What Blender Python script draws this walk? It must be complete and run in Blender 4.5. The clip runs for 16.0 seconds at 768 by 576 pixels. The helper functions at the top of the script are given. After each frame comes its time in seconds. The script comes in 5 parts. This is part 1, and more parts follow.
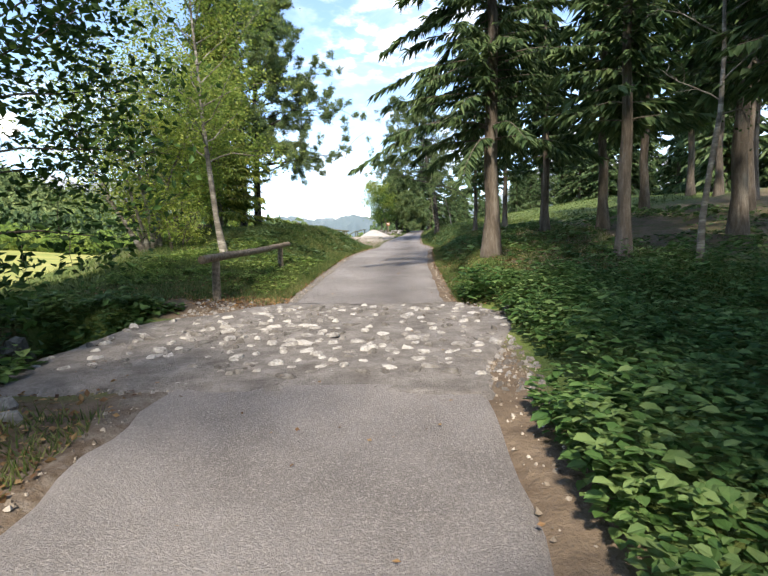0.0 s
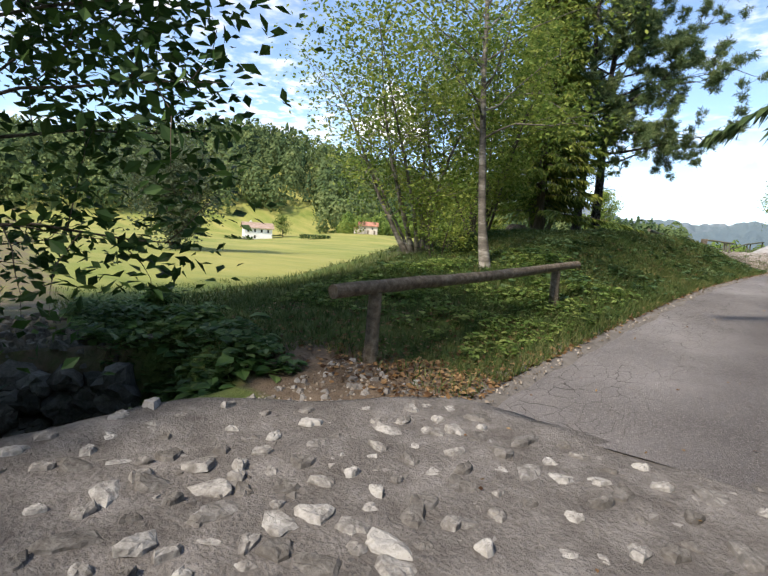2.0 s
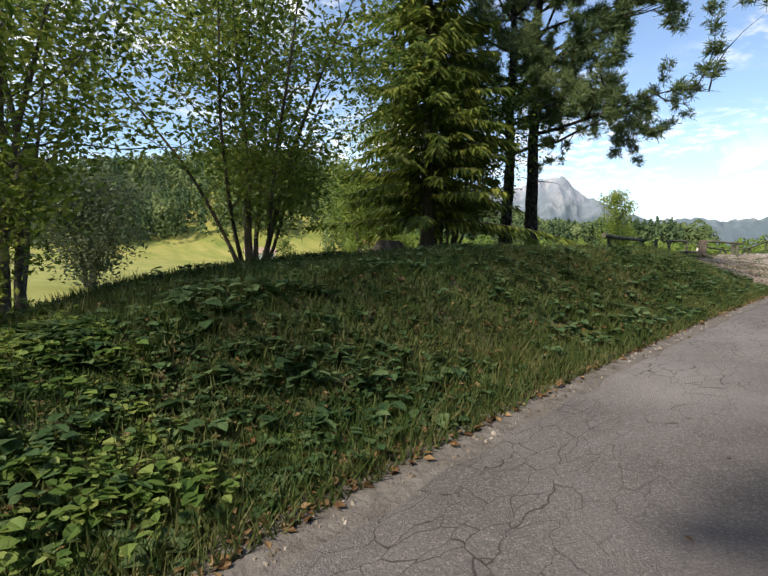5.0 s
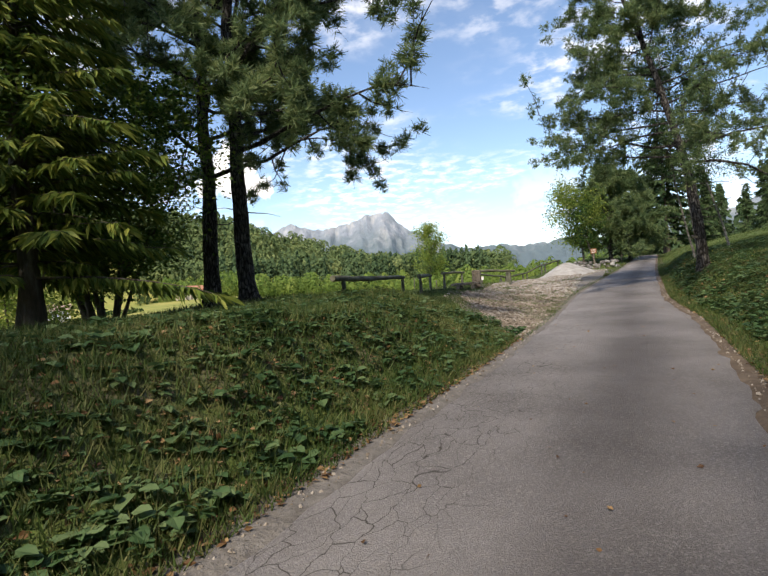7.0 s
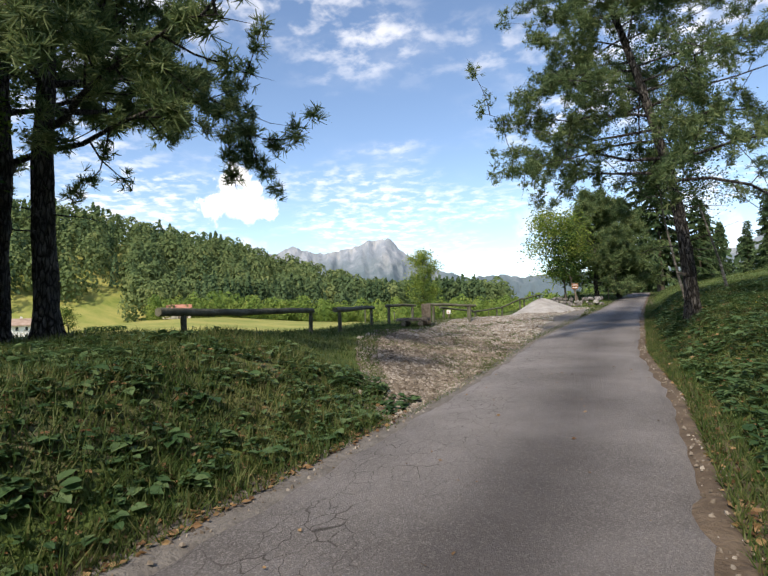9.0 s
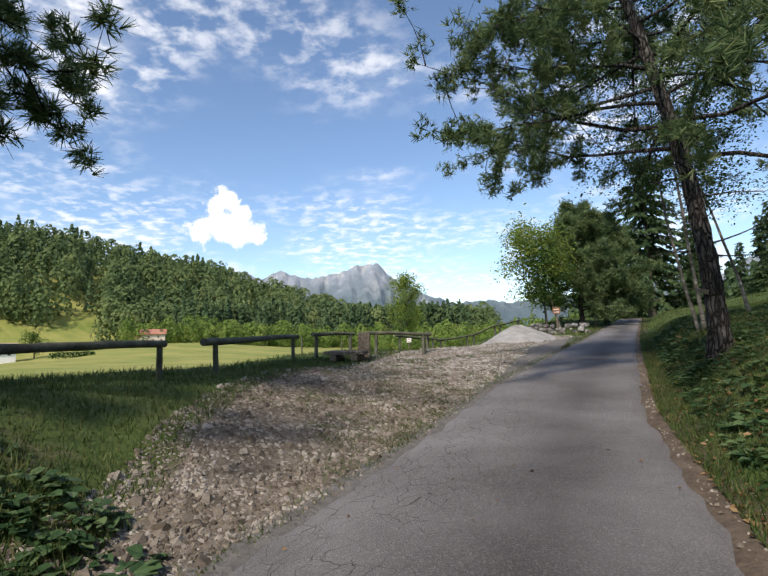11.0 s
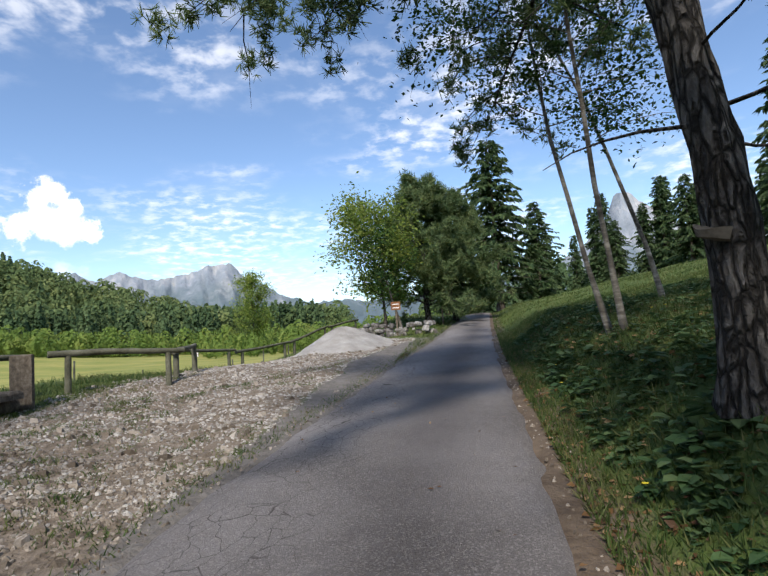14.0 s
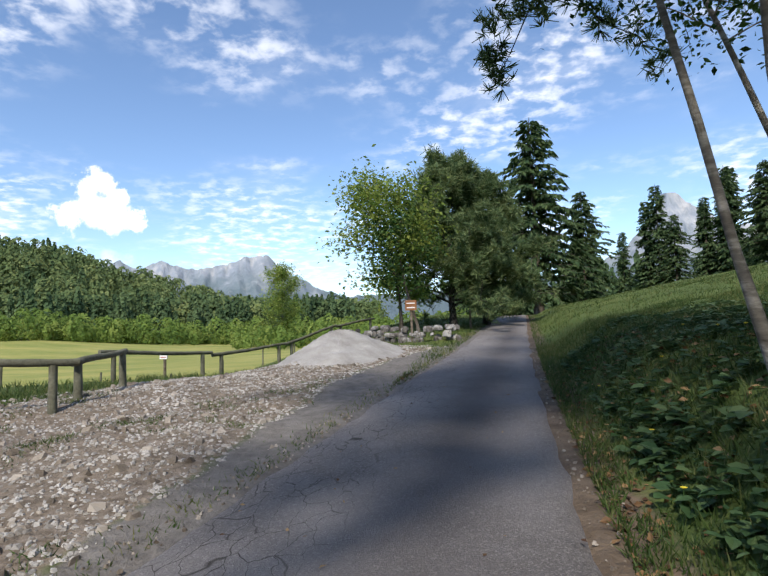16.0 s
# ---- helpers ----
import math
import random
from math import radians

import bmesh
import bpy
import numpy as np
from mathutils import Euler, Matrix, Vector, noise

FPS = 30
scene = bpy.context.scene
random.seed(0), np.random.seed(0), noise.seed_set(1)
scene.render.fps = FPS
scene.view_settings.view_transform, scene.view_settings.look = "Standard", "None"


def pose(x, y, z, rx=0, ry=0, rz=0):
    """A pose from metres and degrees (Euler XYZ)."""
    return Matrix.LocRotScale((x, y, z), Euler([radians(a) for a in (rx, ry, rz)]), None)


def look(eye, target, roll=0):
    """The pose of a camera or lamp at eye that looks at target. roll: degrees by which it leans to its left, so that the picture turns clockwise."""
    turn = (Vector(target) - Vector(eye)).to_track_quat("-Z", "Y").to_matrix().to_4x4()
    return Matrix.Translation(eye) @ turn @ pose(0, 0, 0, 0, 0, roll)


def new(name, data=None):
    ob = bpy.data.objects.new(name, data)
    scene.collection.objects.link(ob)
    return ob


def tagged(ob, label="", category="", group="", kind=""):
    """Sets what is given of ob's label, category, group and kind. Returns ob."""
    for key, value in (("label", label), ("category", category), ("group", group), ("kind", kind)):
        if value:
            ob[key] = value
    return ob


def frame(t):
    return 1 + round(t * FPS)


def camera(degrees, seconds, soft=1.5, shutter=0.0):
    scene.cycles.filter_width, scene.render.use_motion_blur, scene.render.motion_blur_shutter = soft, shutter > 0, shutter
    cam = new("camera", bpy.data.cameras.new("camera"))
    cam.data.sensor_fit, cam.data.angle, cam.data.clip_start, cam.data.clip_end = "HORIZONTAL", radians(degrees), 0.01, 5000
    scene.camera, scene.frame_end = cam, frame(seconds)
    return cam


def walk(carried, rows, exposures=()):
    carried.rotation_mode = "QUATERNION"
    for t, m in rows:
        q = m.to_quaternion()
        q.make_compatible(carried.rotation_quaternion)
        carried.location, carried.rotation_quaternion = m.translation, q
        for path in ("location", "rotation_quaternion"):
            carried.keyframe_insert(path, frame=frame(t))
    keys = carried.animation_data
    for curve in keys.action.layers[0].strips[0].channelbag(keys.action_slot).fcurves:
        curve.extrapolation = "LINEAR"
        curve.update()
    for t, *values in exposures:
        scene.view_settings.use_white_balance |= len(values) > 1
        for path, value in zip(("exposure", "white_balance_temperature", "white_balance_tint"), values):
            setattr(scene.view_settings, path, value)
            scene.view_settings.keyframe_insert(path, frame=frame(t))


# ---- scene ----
cam = camera(73.0, 16.0)
PATH = [
    (0, (0.847, -2.277, 1.089), (0.768, -0.284, 0.947), -1.0),
    (0.5, (0.846, -0.998, 1.214), (0.231, 0.899, 1.058), -0.6),
    (1, (0.893, 0.229, 1.328), (-0.082, 1.964, 1.136), 0.9),
    (1.5, (0.938, 1.536, 1.413), (-0.184, 3.179, 1.208), 2.3),
    (2, (0.922, 2.771, 1.486), (-0.367, 4.29, 1.303), 4.1),
    (2.5, (0.907, 4.155, 1.564), (-0.261, 5.772, 1.414), 2.9),
    (3, (0.895, 5.569, 1.634), (0.013, 7.351, 1.419), -0.6),
    (3.5, (0.798, 6.943, 1.713), (-0.259, 8.624, 1.472), 0.2),
    (6, (0.867, 14.26, 2.281), (-0.526, 15.693, 2.218), 1.0),
    (6.5, (0.963, 15.68, 2.372), (-0.141, 17.348, 2.347), -2.1),
    (7, (1.128, 17.06, 2.439), (0.274, 18.869, 2.441), -4.0),
    (7.5, (1.3, 18.36, 2.483), (0.516, 20.2, 2.516), -3.3),
    (8, (1.528, 19.43, 2.533), (0.717, 21.257, 2.593), -0.7),
    (8.5, (1.708, 20.427, 2.577), (0.853, 22.233, 2.66), -0.9),
    (9, (1.867, 21.495, 2.61), (1.018, 23.303, 2.712), -1.7),
    (11.5, (1.668, 27.511, 2.772), (0.903, 29.346, 2.987), -1.7),
    (12, (1.635, 28.868, 2.797), (0.991, 30.749, 3.013), -2.0),
    (12.5, (1.567, 30.016, 2.828), (1.067, 31.942, 3.026), -2.3),
    (13, (1.585, 31.06, 2.864), (1.181, 33.01, 3.051), -3.0),
    (13.5, (1.536, 32.035, 2.89), (1.149, 33.99, 3.059), -3.6),
    (14, (1.534, 32.989, 2.934), (1.254, 34.962, 3.103), -4.0),
    (14.5, (1.586, 33.961, 2.991), (1.397, 35.945, 3.161), -3.6),
    (15, (1.59, 34.838, 3.053), (1.441, 36.825, 3.228), -2.7),
    (15.5, (1.623, 35.658, 3.115), (1.387, 37.637, 3.283), -1.8),
    (16, (1.674, 36.46, 3.165), (1.263, 38.411, 3.324), -1.9),
]
walk(cam, [(t, look(eye, target, roll)) for t, eye, target, roll in PATH],
     exposures=[(0.0, 1.45, 7200, 11), (0.7, 1.28, 7100, 11), (1.5, 1.1, 7050, 12), (2.5, 0.78, 7000, 12), (3.0, 0.74, 7050, 11), (3.5, 0.75, 7200, 12), (6.0, 0.66, 7300, 12), (7.5, 0.66, 7300, 12), (9.0, 0.6, 7200, 12), (11.5, 0.35, 6800, 11), (13.0, 0.35, 6700, 11), (14.5, 0.5, 6650, 11), (16.0, 0.5, 6600, 11)])

# ---------------------------------------------------------------- world and sun
SUN_AZ, SUN_EL = 182.0, 45.0        # degrees, clockwise from +y
world = bpy.data.worlds.new("sky")
scene.world = world
world.use_nodes = True


def node(tree, kind, **sockets):
    n = tree.nodes.new(kind)
    for key, value in sockets.items():
        n.inputs[key.replace("_", " ")].default_value = value
    return n


def build_world():
    t = world.node_tree
    t.nodes.clear()
    out = t.nodes.new("ShaderNodeOutputWorld")
    bg = node(t, "ShaderNodeBackground", Strength=0.15)
    sky = t.nodes.new("ShaderNodeTexSky")
    sky.sky_type, sky.sun_disc = "NISHITA", False
    sky.sun_elevation, sky.sun_rotation = radians(SUN_EL), radians(SUN_AZ)
    sky.altitude, sky.air_density, sky.dust_density, sky.ozone_density = 400, 1.0, 0.2, 3.8
    co = t.nodes.new("ShaderNodeTexCoord")
    sep = t.nodes.new("ShaderNodeSeparateXYZ")
    t.links.new(co.outputs["Generated"], sep.inputs[0])

    def math_node(op, a, b=None, clamp=False):
        m = t.nodes.new("ShaderNodeMath")
        m.operation, m.use_clamp = op, clamp
        for i, v in enumerate((a, b)):
            if v is None:
                continue
            if hasattr(v, "is_linked"):
                t.links.new(v, m.inputs[i])
            else:
                m.inputs[i].default_value = v
        return m.outputs[0]

    zz = math_node("MAXIMUM", sep.outputs[2], 0.0)
    zz = math_node("ADD", zz, 0.12)
    u, v = math_node("DIVIDE", sep.outputs[0], zz), math_node("DIVIDE", sep.outputs[1], zz)
    comb = t.nodes.new("ShaderNodeCombineXYZ")
    t.links.new(u, comb.inputs[0]), t.links.new(v, comb.inputs[1])

    def noise_node(vec, scale, detail, rough, dist=0.0):
        n = node(t, "ShaderNodeTexNoise", Scale=scale, Detail=detail, Roughness=rough, Distortion=dist)
        t.links.new(vec, n.inputs["Vector"])
        return n.outputs["Fac"]

    def ramp(fac, a, b):
        r = t.nodes.new("ShaderNodeMapRange")
        r.interpolation_type = "SMOOTHSTEP"
        t.links.new(fac, r.inputs["Value"])
        r.inputs["From Min"].default_value, r.inputs["From Max"].default_value = a, b
        return r.outputs["Result"]

    # high broken cloud: patches of small flakes
    flakes = ramp(noise_node(comb.outputs[0], 11.0, 4, 0.55, 0.15), 0.42, 0.70)
    fields = ramp(noise_node(comb.outputs[0], 0.9, 3, 0.5), 0.42, 0.60)
    veil = math_node("MULTIPLY", ramp(noise_node(comb.outputs[0], 1.7, 6, 0.6, 0.4), 0.45, 0.85), 0.45)
    high = math_node("MULTIPLY", flakes, fields)
    high = math_node("ADD", math_node("MULTIPLY", high, 0.7), math_node("MULTIPLY", veil, fields), clamp=True)
    # low cumulus banks near the horizon
    low_noise = noise_node(co.outputs["Generated"], 9.0, 5, 0.55)
    band = math_node("MULTIPLY", ramp(sep.outputs[2], 0.02, 0.07), math_node("SUBTRACT", 1.0, ramp(sep.outputs[2], 0.09, 0.24)))
    low = math_node("MULTIPLY", ramp(low_noise, 0.56, 0.66), band)
    # one heaped cloud above the western ridge
    def puff(az, el, size):
        d = Vector((math.sin(radians(az)) * math.cos(radians(el)), math.cos(radians(az)) * math.cos(radians(el)), math.sin(radians(el))))
        dot = t.nodes.new("ShaderNodeVectorMath")
        dot.operation = "DISTANCE"
        t.links.new(co.outputs["Generated"], dot.inputs[0])
        dot.inputs[1].default_value = d
        wob = math_node("MULTIPLY", math_node("SUBTRACT", noise_node(co.outputs["Generated"], 34.0, 6, 0.65), 0.5), 0.07)
        return math_node("SUBTRACT", 1.0, ramp(math_node("ADD", dot.outputs["Value"], wob), size * 0.6, size * 1.1))
    heap = puff(-40.9, 15.2, 0.026)
    for az, el, size in ((-41.6, 12.6, 0.034), (-39.6, 12.2, 0.034), (-43.4, 11.8, 0.028), (-39.2, 13.4, 0.022), (-41.8, 14.0, 0.022), (-37.9, 11.7, 0.02)):
        heap = math_node("MAXIMUM", heap, puff(az, el, size))
    mask = math_node("MAXIMUM", math_node("MAXIMUM", high, math_node("MULTIPLY", low, 0.6)), heap)
    mix = t.nodes.new("ShaderNodeMix")
    mix.data_type = "RGBA"
    t.links.new(mask, mix.inputs[0])
    t.links.new(sky.outputs[0], mix.inputs[6])
    mix.inputs[7].default_value = (6.3, 6.5, 6.9, 1)
    t.links.new(mix.outputs[2], bg.inputs["Color"])
    t.links.new(bg.outputs[0], out.inputs[0])


build_world()
sun = new("sun", bpy.data.lights.new("sun", "SUN"))
sun.data.energy, sun.data.angle, sun.data.color = 3.4, radians(5.0), (1.0, 0.93, 0.82)
_d = Vector((math.sin(radians(SUN_AZ)) * math.cos(radians(SUN_EL)), math.cos(radians(SUN_AZ)) * math.cos(radians(SUN_EL)), math.sin(radians(SUN_EL))))
sun.matrix_world = look(_d * 80, (0, 0, 0))


# ---------------------------------------------------------------- materials
def material(name, colours, scale=4.0, fine=40.0, rough=0.9, bump=0.3, bump_dist=0.02, per="", translucent=0.0,
             spec=0.3, stretch=(1, 1, 1), metal=0.0):
    """Two scales of noise over a ramp of colours; per: vary by 'object' or by 'island'; translucent: share of light let through."""
    m = bpy.data.materials.new(name)
    m.use_nodes = True
    t = m.node_tree
    b = t.nodes["Principled BSDF"]
    b.inputs["Roughness"].default_value, b.inputs["Metallic"].default_value = rough, metal
    b.inputs["Specular IOR Level"].default_value = spec
    co = t.nodes.new("ShaderNodeNewGeometry")
    mp = t.nodes.new("ShaderNodeMapping")
    mp.inputs["Scale"].default_value = stretch
    t.links.new(co.outputs["Position"], mp.inputs[0])
    big = node(t, "ShaderNodeTexNoise", Scale=scale, Detail=4.0, Roughness=0.6)
    small = node(t, "ShaderNodeTexNoise", Scale=fine, Detail=5.0, Roughness=0.65)
    for n in (big, small):
        t.links.new(mp.outputs[0], n.inputs["Vector"])
    add = t.nodes.new("ShaderNodeMath")
    add.operation = "MULTIPLY_ADD"
    t.links.new(small.outputs["Fac"], add.inputs[0])
    add.inputs[1].default_value = 0.6
    t.links.new(big.outputs["Fac"], add.inputs[2])
    value = add.outputs[0]
    if per:
        src = t.nodes.new("ShaderNodeObjectInfo") if per == "object" else t.nodes.new("ShaderNodeNewGeometry")
        rnd = src.outputs["Random"] if per == "object" else src.outputs["Random Per Island"]
        a2 = t.nodes.new("ShaderNodeMath")
        a2.operation = "MULTIPLY_ADD"
        t.links.new(rnd, a2.inputs[0])
        a2.inputs[1].default_value = 0.55
        t.links.new(value, a2.inputs[2])
        a3 = t.nodes.new("ShaderNodeMath")
        a3.operation = "SUBTRACT"
        t.links.new(a2.outputs[0], a3.inputs[0])
        a3.inputs[1].default_value = 0.27
        value = a3.outputs[0]
    r = t.nodes.new("ShaderNodeMapRange")
    t.links.new(value, r.inputs[0])
    r.inputs[1].default_value, r.inputs[2].default_value = 0.5, 1.1
    ramp = t.nodes.new("ShaderNodeValToRGB")
    els = ramp.color_ramp.elements
    for i, c in enumerate(colours):
        e = els[i] if i < 2 else els.new(0.5)
        e.color = (*c, 1)
    for i, e in enumerate(els):
        e.position = i / (len(colours) - 1)
    for i, c in enumerate(colours):
        els[i].color = (*c, 1)
    t.links.new(r.outputs[0], ramp.inputs[0])
    t.links.new(ramp.outputs[0], b.inputs["Base Color"])
    if bump:
        bp = t.nodes.new("ShaderNodeBump")
        bp.inputs["Strength"].default_value, bp.inputs["Distance"].default_value = bump, bump_dist
        t.links.new(small.outputs["Fac"], bp.inputs["Height"])
        t.links.new(bp.outputs[0], b.inputs["Normal"])
    if translucent:
        tr = t.nodes.new("ShaderNodeBsdfTranslucent")
        t.links.new(ramp.outputs[0], tr.inputs[0])
        mx = t.nodes.new("ShaderNodeMixShader")
        mx.inputs[0].default_value = translucent
        t.links.new(b.outputs[0], mx.inputs[1])
        t.links.new(tr.outputs[0], mx.inputs[2])
        t.links.new(mx.outputs[0], t.nodes["Material Output"].inputs[0])
    return m


def leaf_material(name, a, b, c, translucent=0.4):
    return material(name, (a, b, c), scale=0.8, fine=7.0, rough=0.6, bump=0, per="island", translucent=translucent, spec=0.25)


BARK = material("bark", ((0.035, 0.028, 0.022), (0.10, 0.082, 0.065), (0.20, 0.18, 0.155)), 5, 22, 0.95, 1.0, 0.05, stretch=(1, 1, 0.22))
PINE_BARK = material("pine_bark", ((0.03, 0.026, 0.023), (0.1, 0.092, 0.085), (0.24, 0.225, 0.21)), 9, 17, 0.97, 1.0, 0.11, stretch=(1, 1, 0.34))
BIRCH_BARK = material("birch_bark", ((0.04, 0.036, 0.03), (0.13, 0.118, 0.1), (0.4, 0.38, 0.34)), 4, 14, 0.85, 0.6, 0.02, stretch=(0.5, 0.5, 1.6))
LEAF_GREEN = leaf_material("leaf_green", (0.09, 0.155, 0.03), (0.2, 0.285, 0.06), (0.38, 0.42, 0.1), 0.5)
LEAF_YELLOW = leaf_material("leaf_yellow_green", (0.03, 0.072, 0.015), (0.075, 0.14, 0.026), (0.17, 0.22, 0.04), 0.38)
LEAF_DARK = leaf_material("leaf_dark", (0.015, 0.045, 0.012), (0.035, 0.085, 0.02), (0.07, 0.13, 0.03), 0.3)
LEAF_GREY = leaf_material("leaf_grey_green", (0.05, 0.075, 0.04), (0.09, 0.12, 0.065), (0.15, 0.18, 0.1))
NEEDLE = leaf_material("needles", (0.025, 0.054, 0.02), (0.056, 0.1, 0.038), (0.115, 0.165, 0.065), 0.3)
NEEDLE_LIGHT = leaf_material("light_needles", (0.05, 0.09, 0.018), (0.135, 0.195, 0.038), (0.29, 0.31, 0.065), 0.4)
PINE_NEEDLE = leaf_material("pine_needles", (0.05, 0.095, 0.04), (0.13, 0.195, 0.08), (0.25, 0.3, 0.13), 0.4)
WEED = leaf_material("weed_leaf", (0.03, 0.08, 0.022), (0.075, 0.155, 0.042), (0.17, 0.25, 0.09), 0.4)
# brighter copy of the weed leaf, with the rail's sun patch in its colour
SUN_WEED = leaf_material("sunlit_weed_leaf", (0.07, 0.14, 0.03), (0.16, 0.25, 0.06), (0.28, 0.34, 0.1), 0.45)
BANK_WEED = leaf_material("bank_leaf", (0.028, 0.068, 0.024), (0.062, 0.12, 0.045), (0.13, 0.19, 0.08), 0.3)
GRASS = leaf_material("grass_blade", (0.03, 0.062, 0.015), (0.065, 0.108, 0.026), (0.16, 0.165, 0.065), 0.3)
LITTER = leaf_material("dry_leaf", (0.06, 0.03, 0.015), (0.16, 0.09, 0.04), (0.3, 0.2, 0.1), 0.1)
STONE = material("stone", ((0.085, 0.078, 0.072), (0.17, 0.16, 0.152), (0.37, 0.36, 0.345)), 11, 38, 0.92, 0.8, 0.014, per="object")
DARK_STONE = material("mossy_stone", ((0.045, 0.045, 0.036), (0.12, 0.115, 0.1), (0.24, 0.23, 0.21)), 5, 30, 0.95, 0.6, 0.02, per="object")
PEBBLE = material("gravel_stone", ((0.085, 0.068, 0.052), (0.185, 0.155, 0.125), (0.36, 0.325, 0.285)), 1.2, 60, 0.9, 0.3, 0.005, per="island")
PALE_PEBBLE = material("pale_gravel_stone", ((0.17, 0.156, 0.14), (0.285, 0.27, 0.25), (0.43, 0.415, 0.395)), 1.2, 60, 0.9, 0.3, 0.005, per="island")
FORD = material("ford_concrete", ((0.07, 0.062, 0.057), (0.15, 0.138, 0.131), (0.26, 0.245, 0.236)), 3.4, 34, 0.97, 1.0, 0.03)
CHIP = material("bedded_chip", ((0.08, 0.072, 0.066), (0.15, 0.14, 0.132), (0.27, 0.258, 0.248)), 1.2, 50, 0.95, 0.6, 0.01, per="island")
HEAP = material("gravel_heap", ((0.26, 0.245, 0.23), (0.36, 0.345, 0.325), (0.48, 0.465, 0.445)), 2.5, 60, 0.95, 0.9, 0.03)
OLD_WOOD = material("weathered_wood", ((0.05, 0.04, 0.03), (0.165, 0.135, 0.102), (0.33, 0.28, 0.225)), 5, 34, 0.9, 1.0, 0.02, stretch=(3, 3, 3))
GREEN_WOOD = material("lichen_wood", ((0.05, 0.05, 0.035), (0.11, 0.11, 0.08), (0.2, 0.2, 0.15)), 3, 26, 0.9, 0.7, 0.01)
WHITE_WALL = material("white_render", ((0.66, 0.63, 0.58), (0.78, 0.76, 0.72), (0.84, 0.83, 0.8)), 0.6, 9, 0.9, 0.2)
CREAM_WALL = material("cream_render", ((0.42, 0.36, 0.29), (0.55, 0.48, 0.4), (0.66, 0.6, 0.52)), 0.7, 9, 0.9, 0.3)
RED_TILE = material("red_roof_tiles", ((0.25, 0.1, 0.07), (0.4, 0.18, 0.12), (0.5, 0.27, 0.2)), 0.8, 7, 0.85, 0.5)
BROWN_TILE = material("brown_roof_tiles", ((0.22, 0.15, 0.11), (0.36, 0.26, 0.2), (0.46, 0.36, 0.29)), 0.8, 7, 0.85, 0.5)
GLASS_DARK = material("window_glass", ((0.02, 0.022, 0.025), (0.03, 0.033, 0.036)), 2, 10, 0.15, 0, spec=0.6)
RED_PAINT = material("red_paint", ((0.35, 0.05, 0.04), (0.45, 0.08, 0.06)), 2, 20, 0.6, 0.1)
WHITE_PAINT = material("white_paint", ((0.7, 0.7, 0.7), (0.82, 0.82, 0.8)), 2, 20, 0.5, 0.1)
SIGN_WOOD = material("sign_wood", ((0.16, 0.07, 0.03), (0.28, 0.13, 0.06)), 4, 30, 0.8, 0.3)
FUNGUS = material("bracket_fungus", ((0.07, 0.06, 0.048), (0.16, 0.14, 0.115)), 8, 40, 0.8, 0.4)
# rock colours carry the blue-grey of distance haze
HAZED_ROCK = material("hazed_mountain", ((0.14, 0.18, 0.22), (0.26, 0.29, 0.33), (0.5, 0.49, 0.49)), 0.0045, 0.02, 1.0, 0.6, 30, stretch=(1, 1, 0.6), spec=0.0)


def altitude(m, low, z0, z1):
    """Woods on the lower slopes of a mountain, bare rock above."""
    t = m.node_tree
    b = t.nodes["Principled BSDF"]
    rock_col = b.inputs["Base Color"].links[0].from_socket
    geo = t.nodes.new("ShaderNodeNewGeometry")
    sep = t.nodes.new("ShaderNodeSeparateXYZ")
    t.links.new(geo.outputs["Position"], sep.inputs[0])
    n = node(t, "ShaderNodeTexNoise", Scale=0.006, Detail=8.0, Roughness=0.65)
    t.links.new(geo.outputs["Position"], n.inputs["Vector"])
    a = t.nodes.new("ShaderNodeMath")
    a.operation = "MULTIPLY_ADD"
    t.links.new(n.outputs["Fac"], a.inputs[0])
    a.inputs[1].default_value = 420.0
    t.links.new(sep.outputs[2], a.inputs[2])
    r = t.nodes.new("ShaderNodeMapRange")
    t.links.new(a.outputs[0], r.inputs[0])
    r.inputs[1].default_value, r.inputs[2].default_value = z0, z1
    x = t.nodes.new("ShaderNodeMix")
    x.data_type = "RGBA"
    t.links.new(r.outputs[0], x.inputs[0])
    x.inputs[6].default_value = (*low, 1)
    t.links.new(rock_col, x.inputs[7])
    t.links.new(x.outputs[2], b.inputs["Base Color"])


# lower woods tinted blue-grey too, haze painted into the colour
altitude(HAZED_ROCK, (0.12, 0.16, 0.18), 400, 560)
FLOWER = material("yellow_flower", ((0.7, 0.55, 0.03), (0.8, 0.65, 0.05)), 20, 60, 0.6, 0)


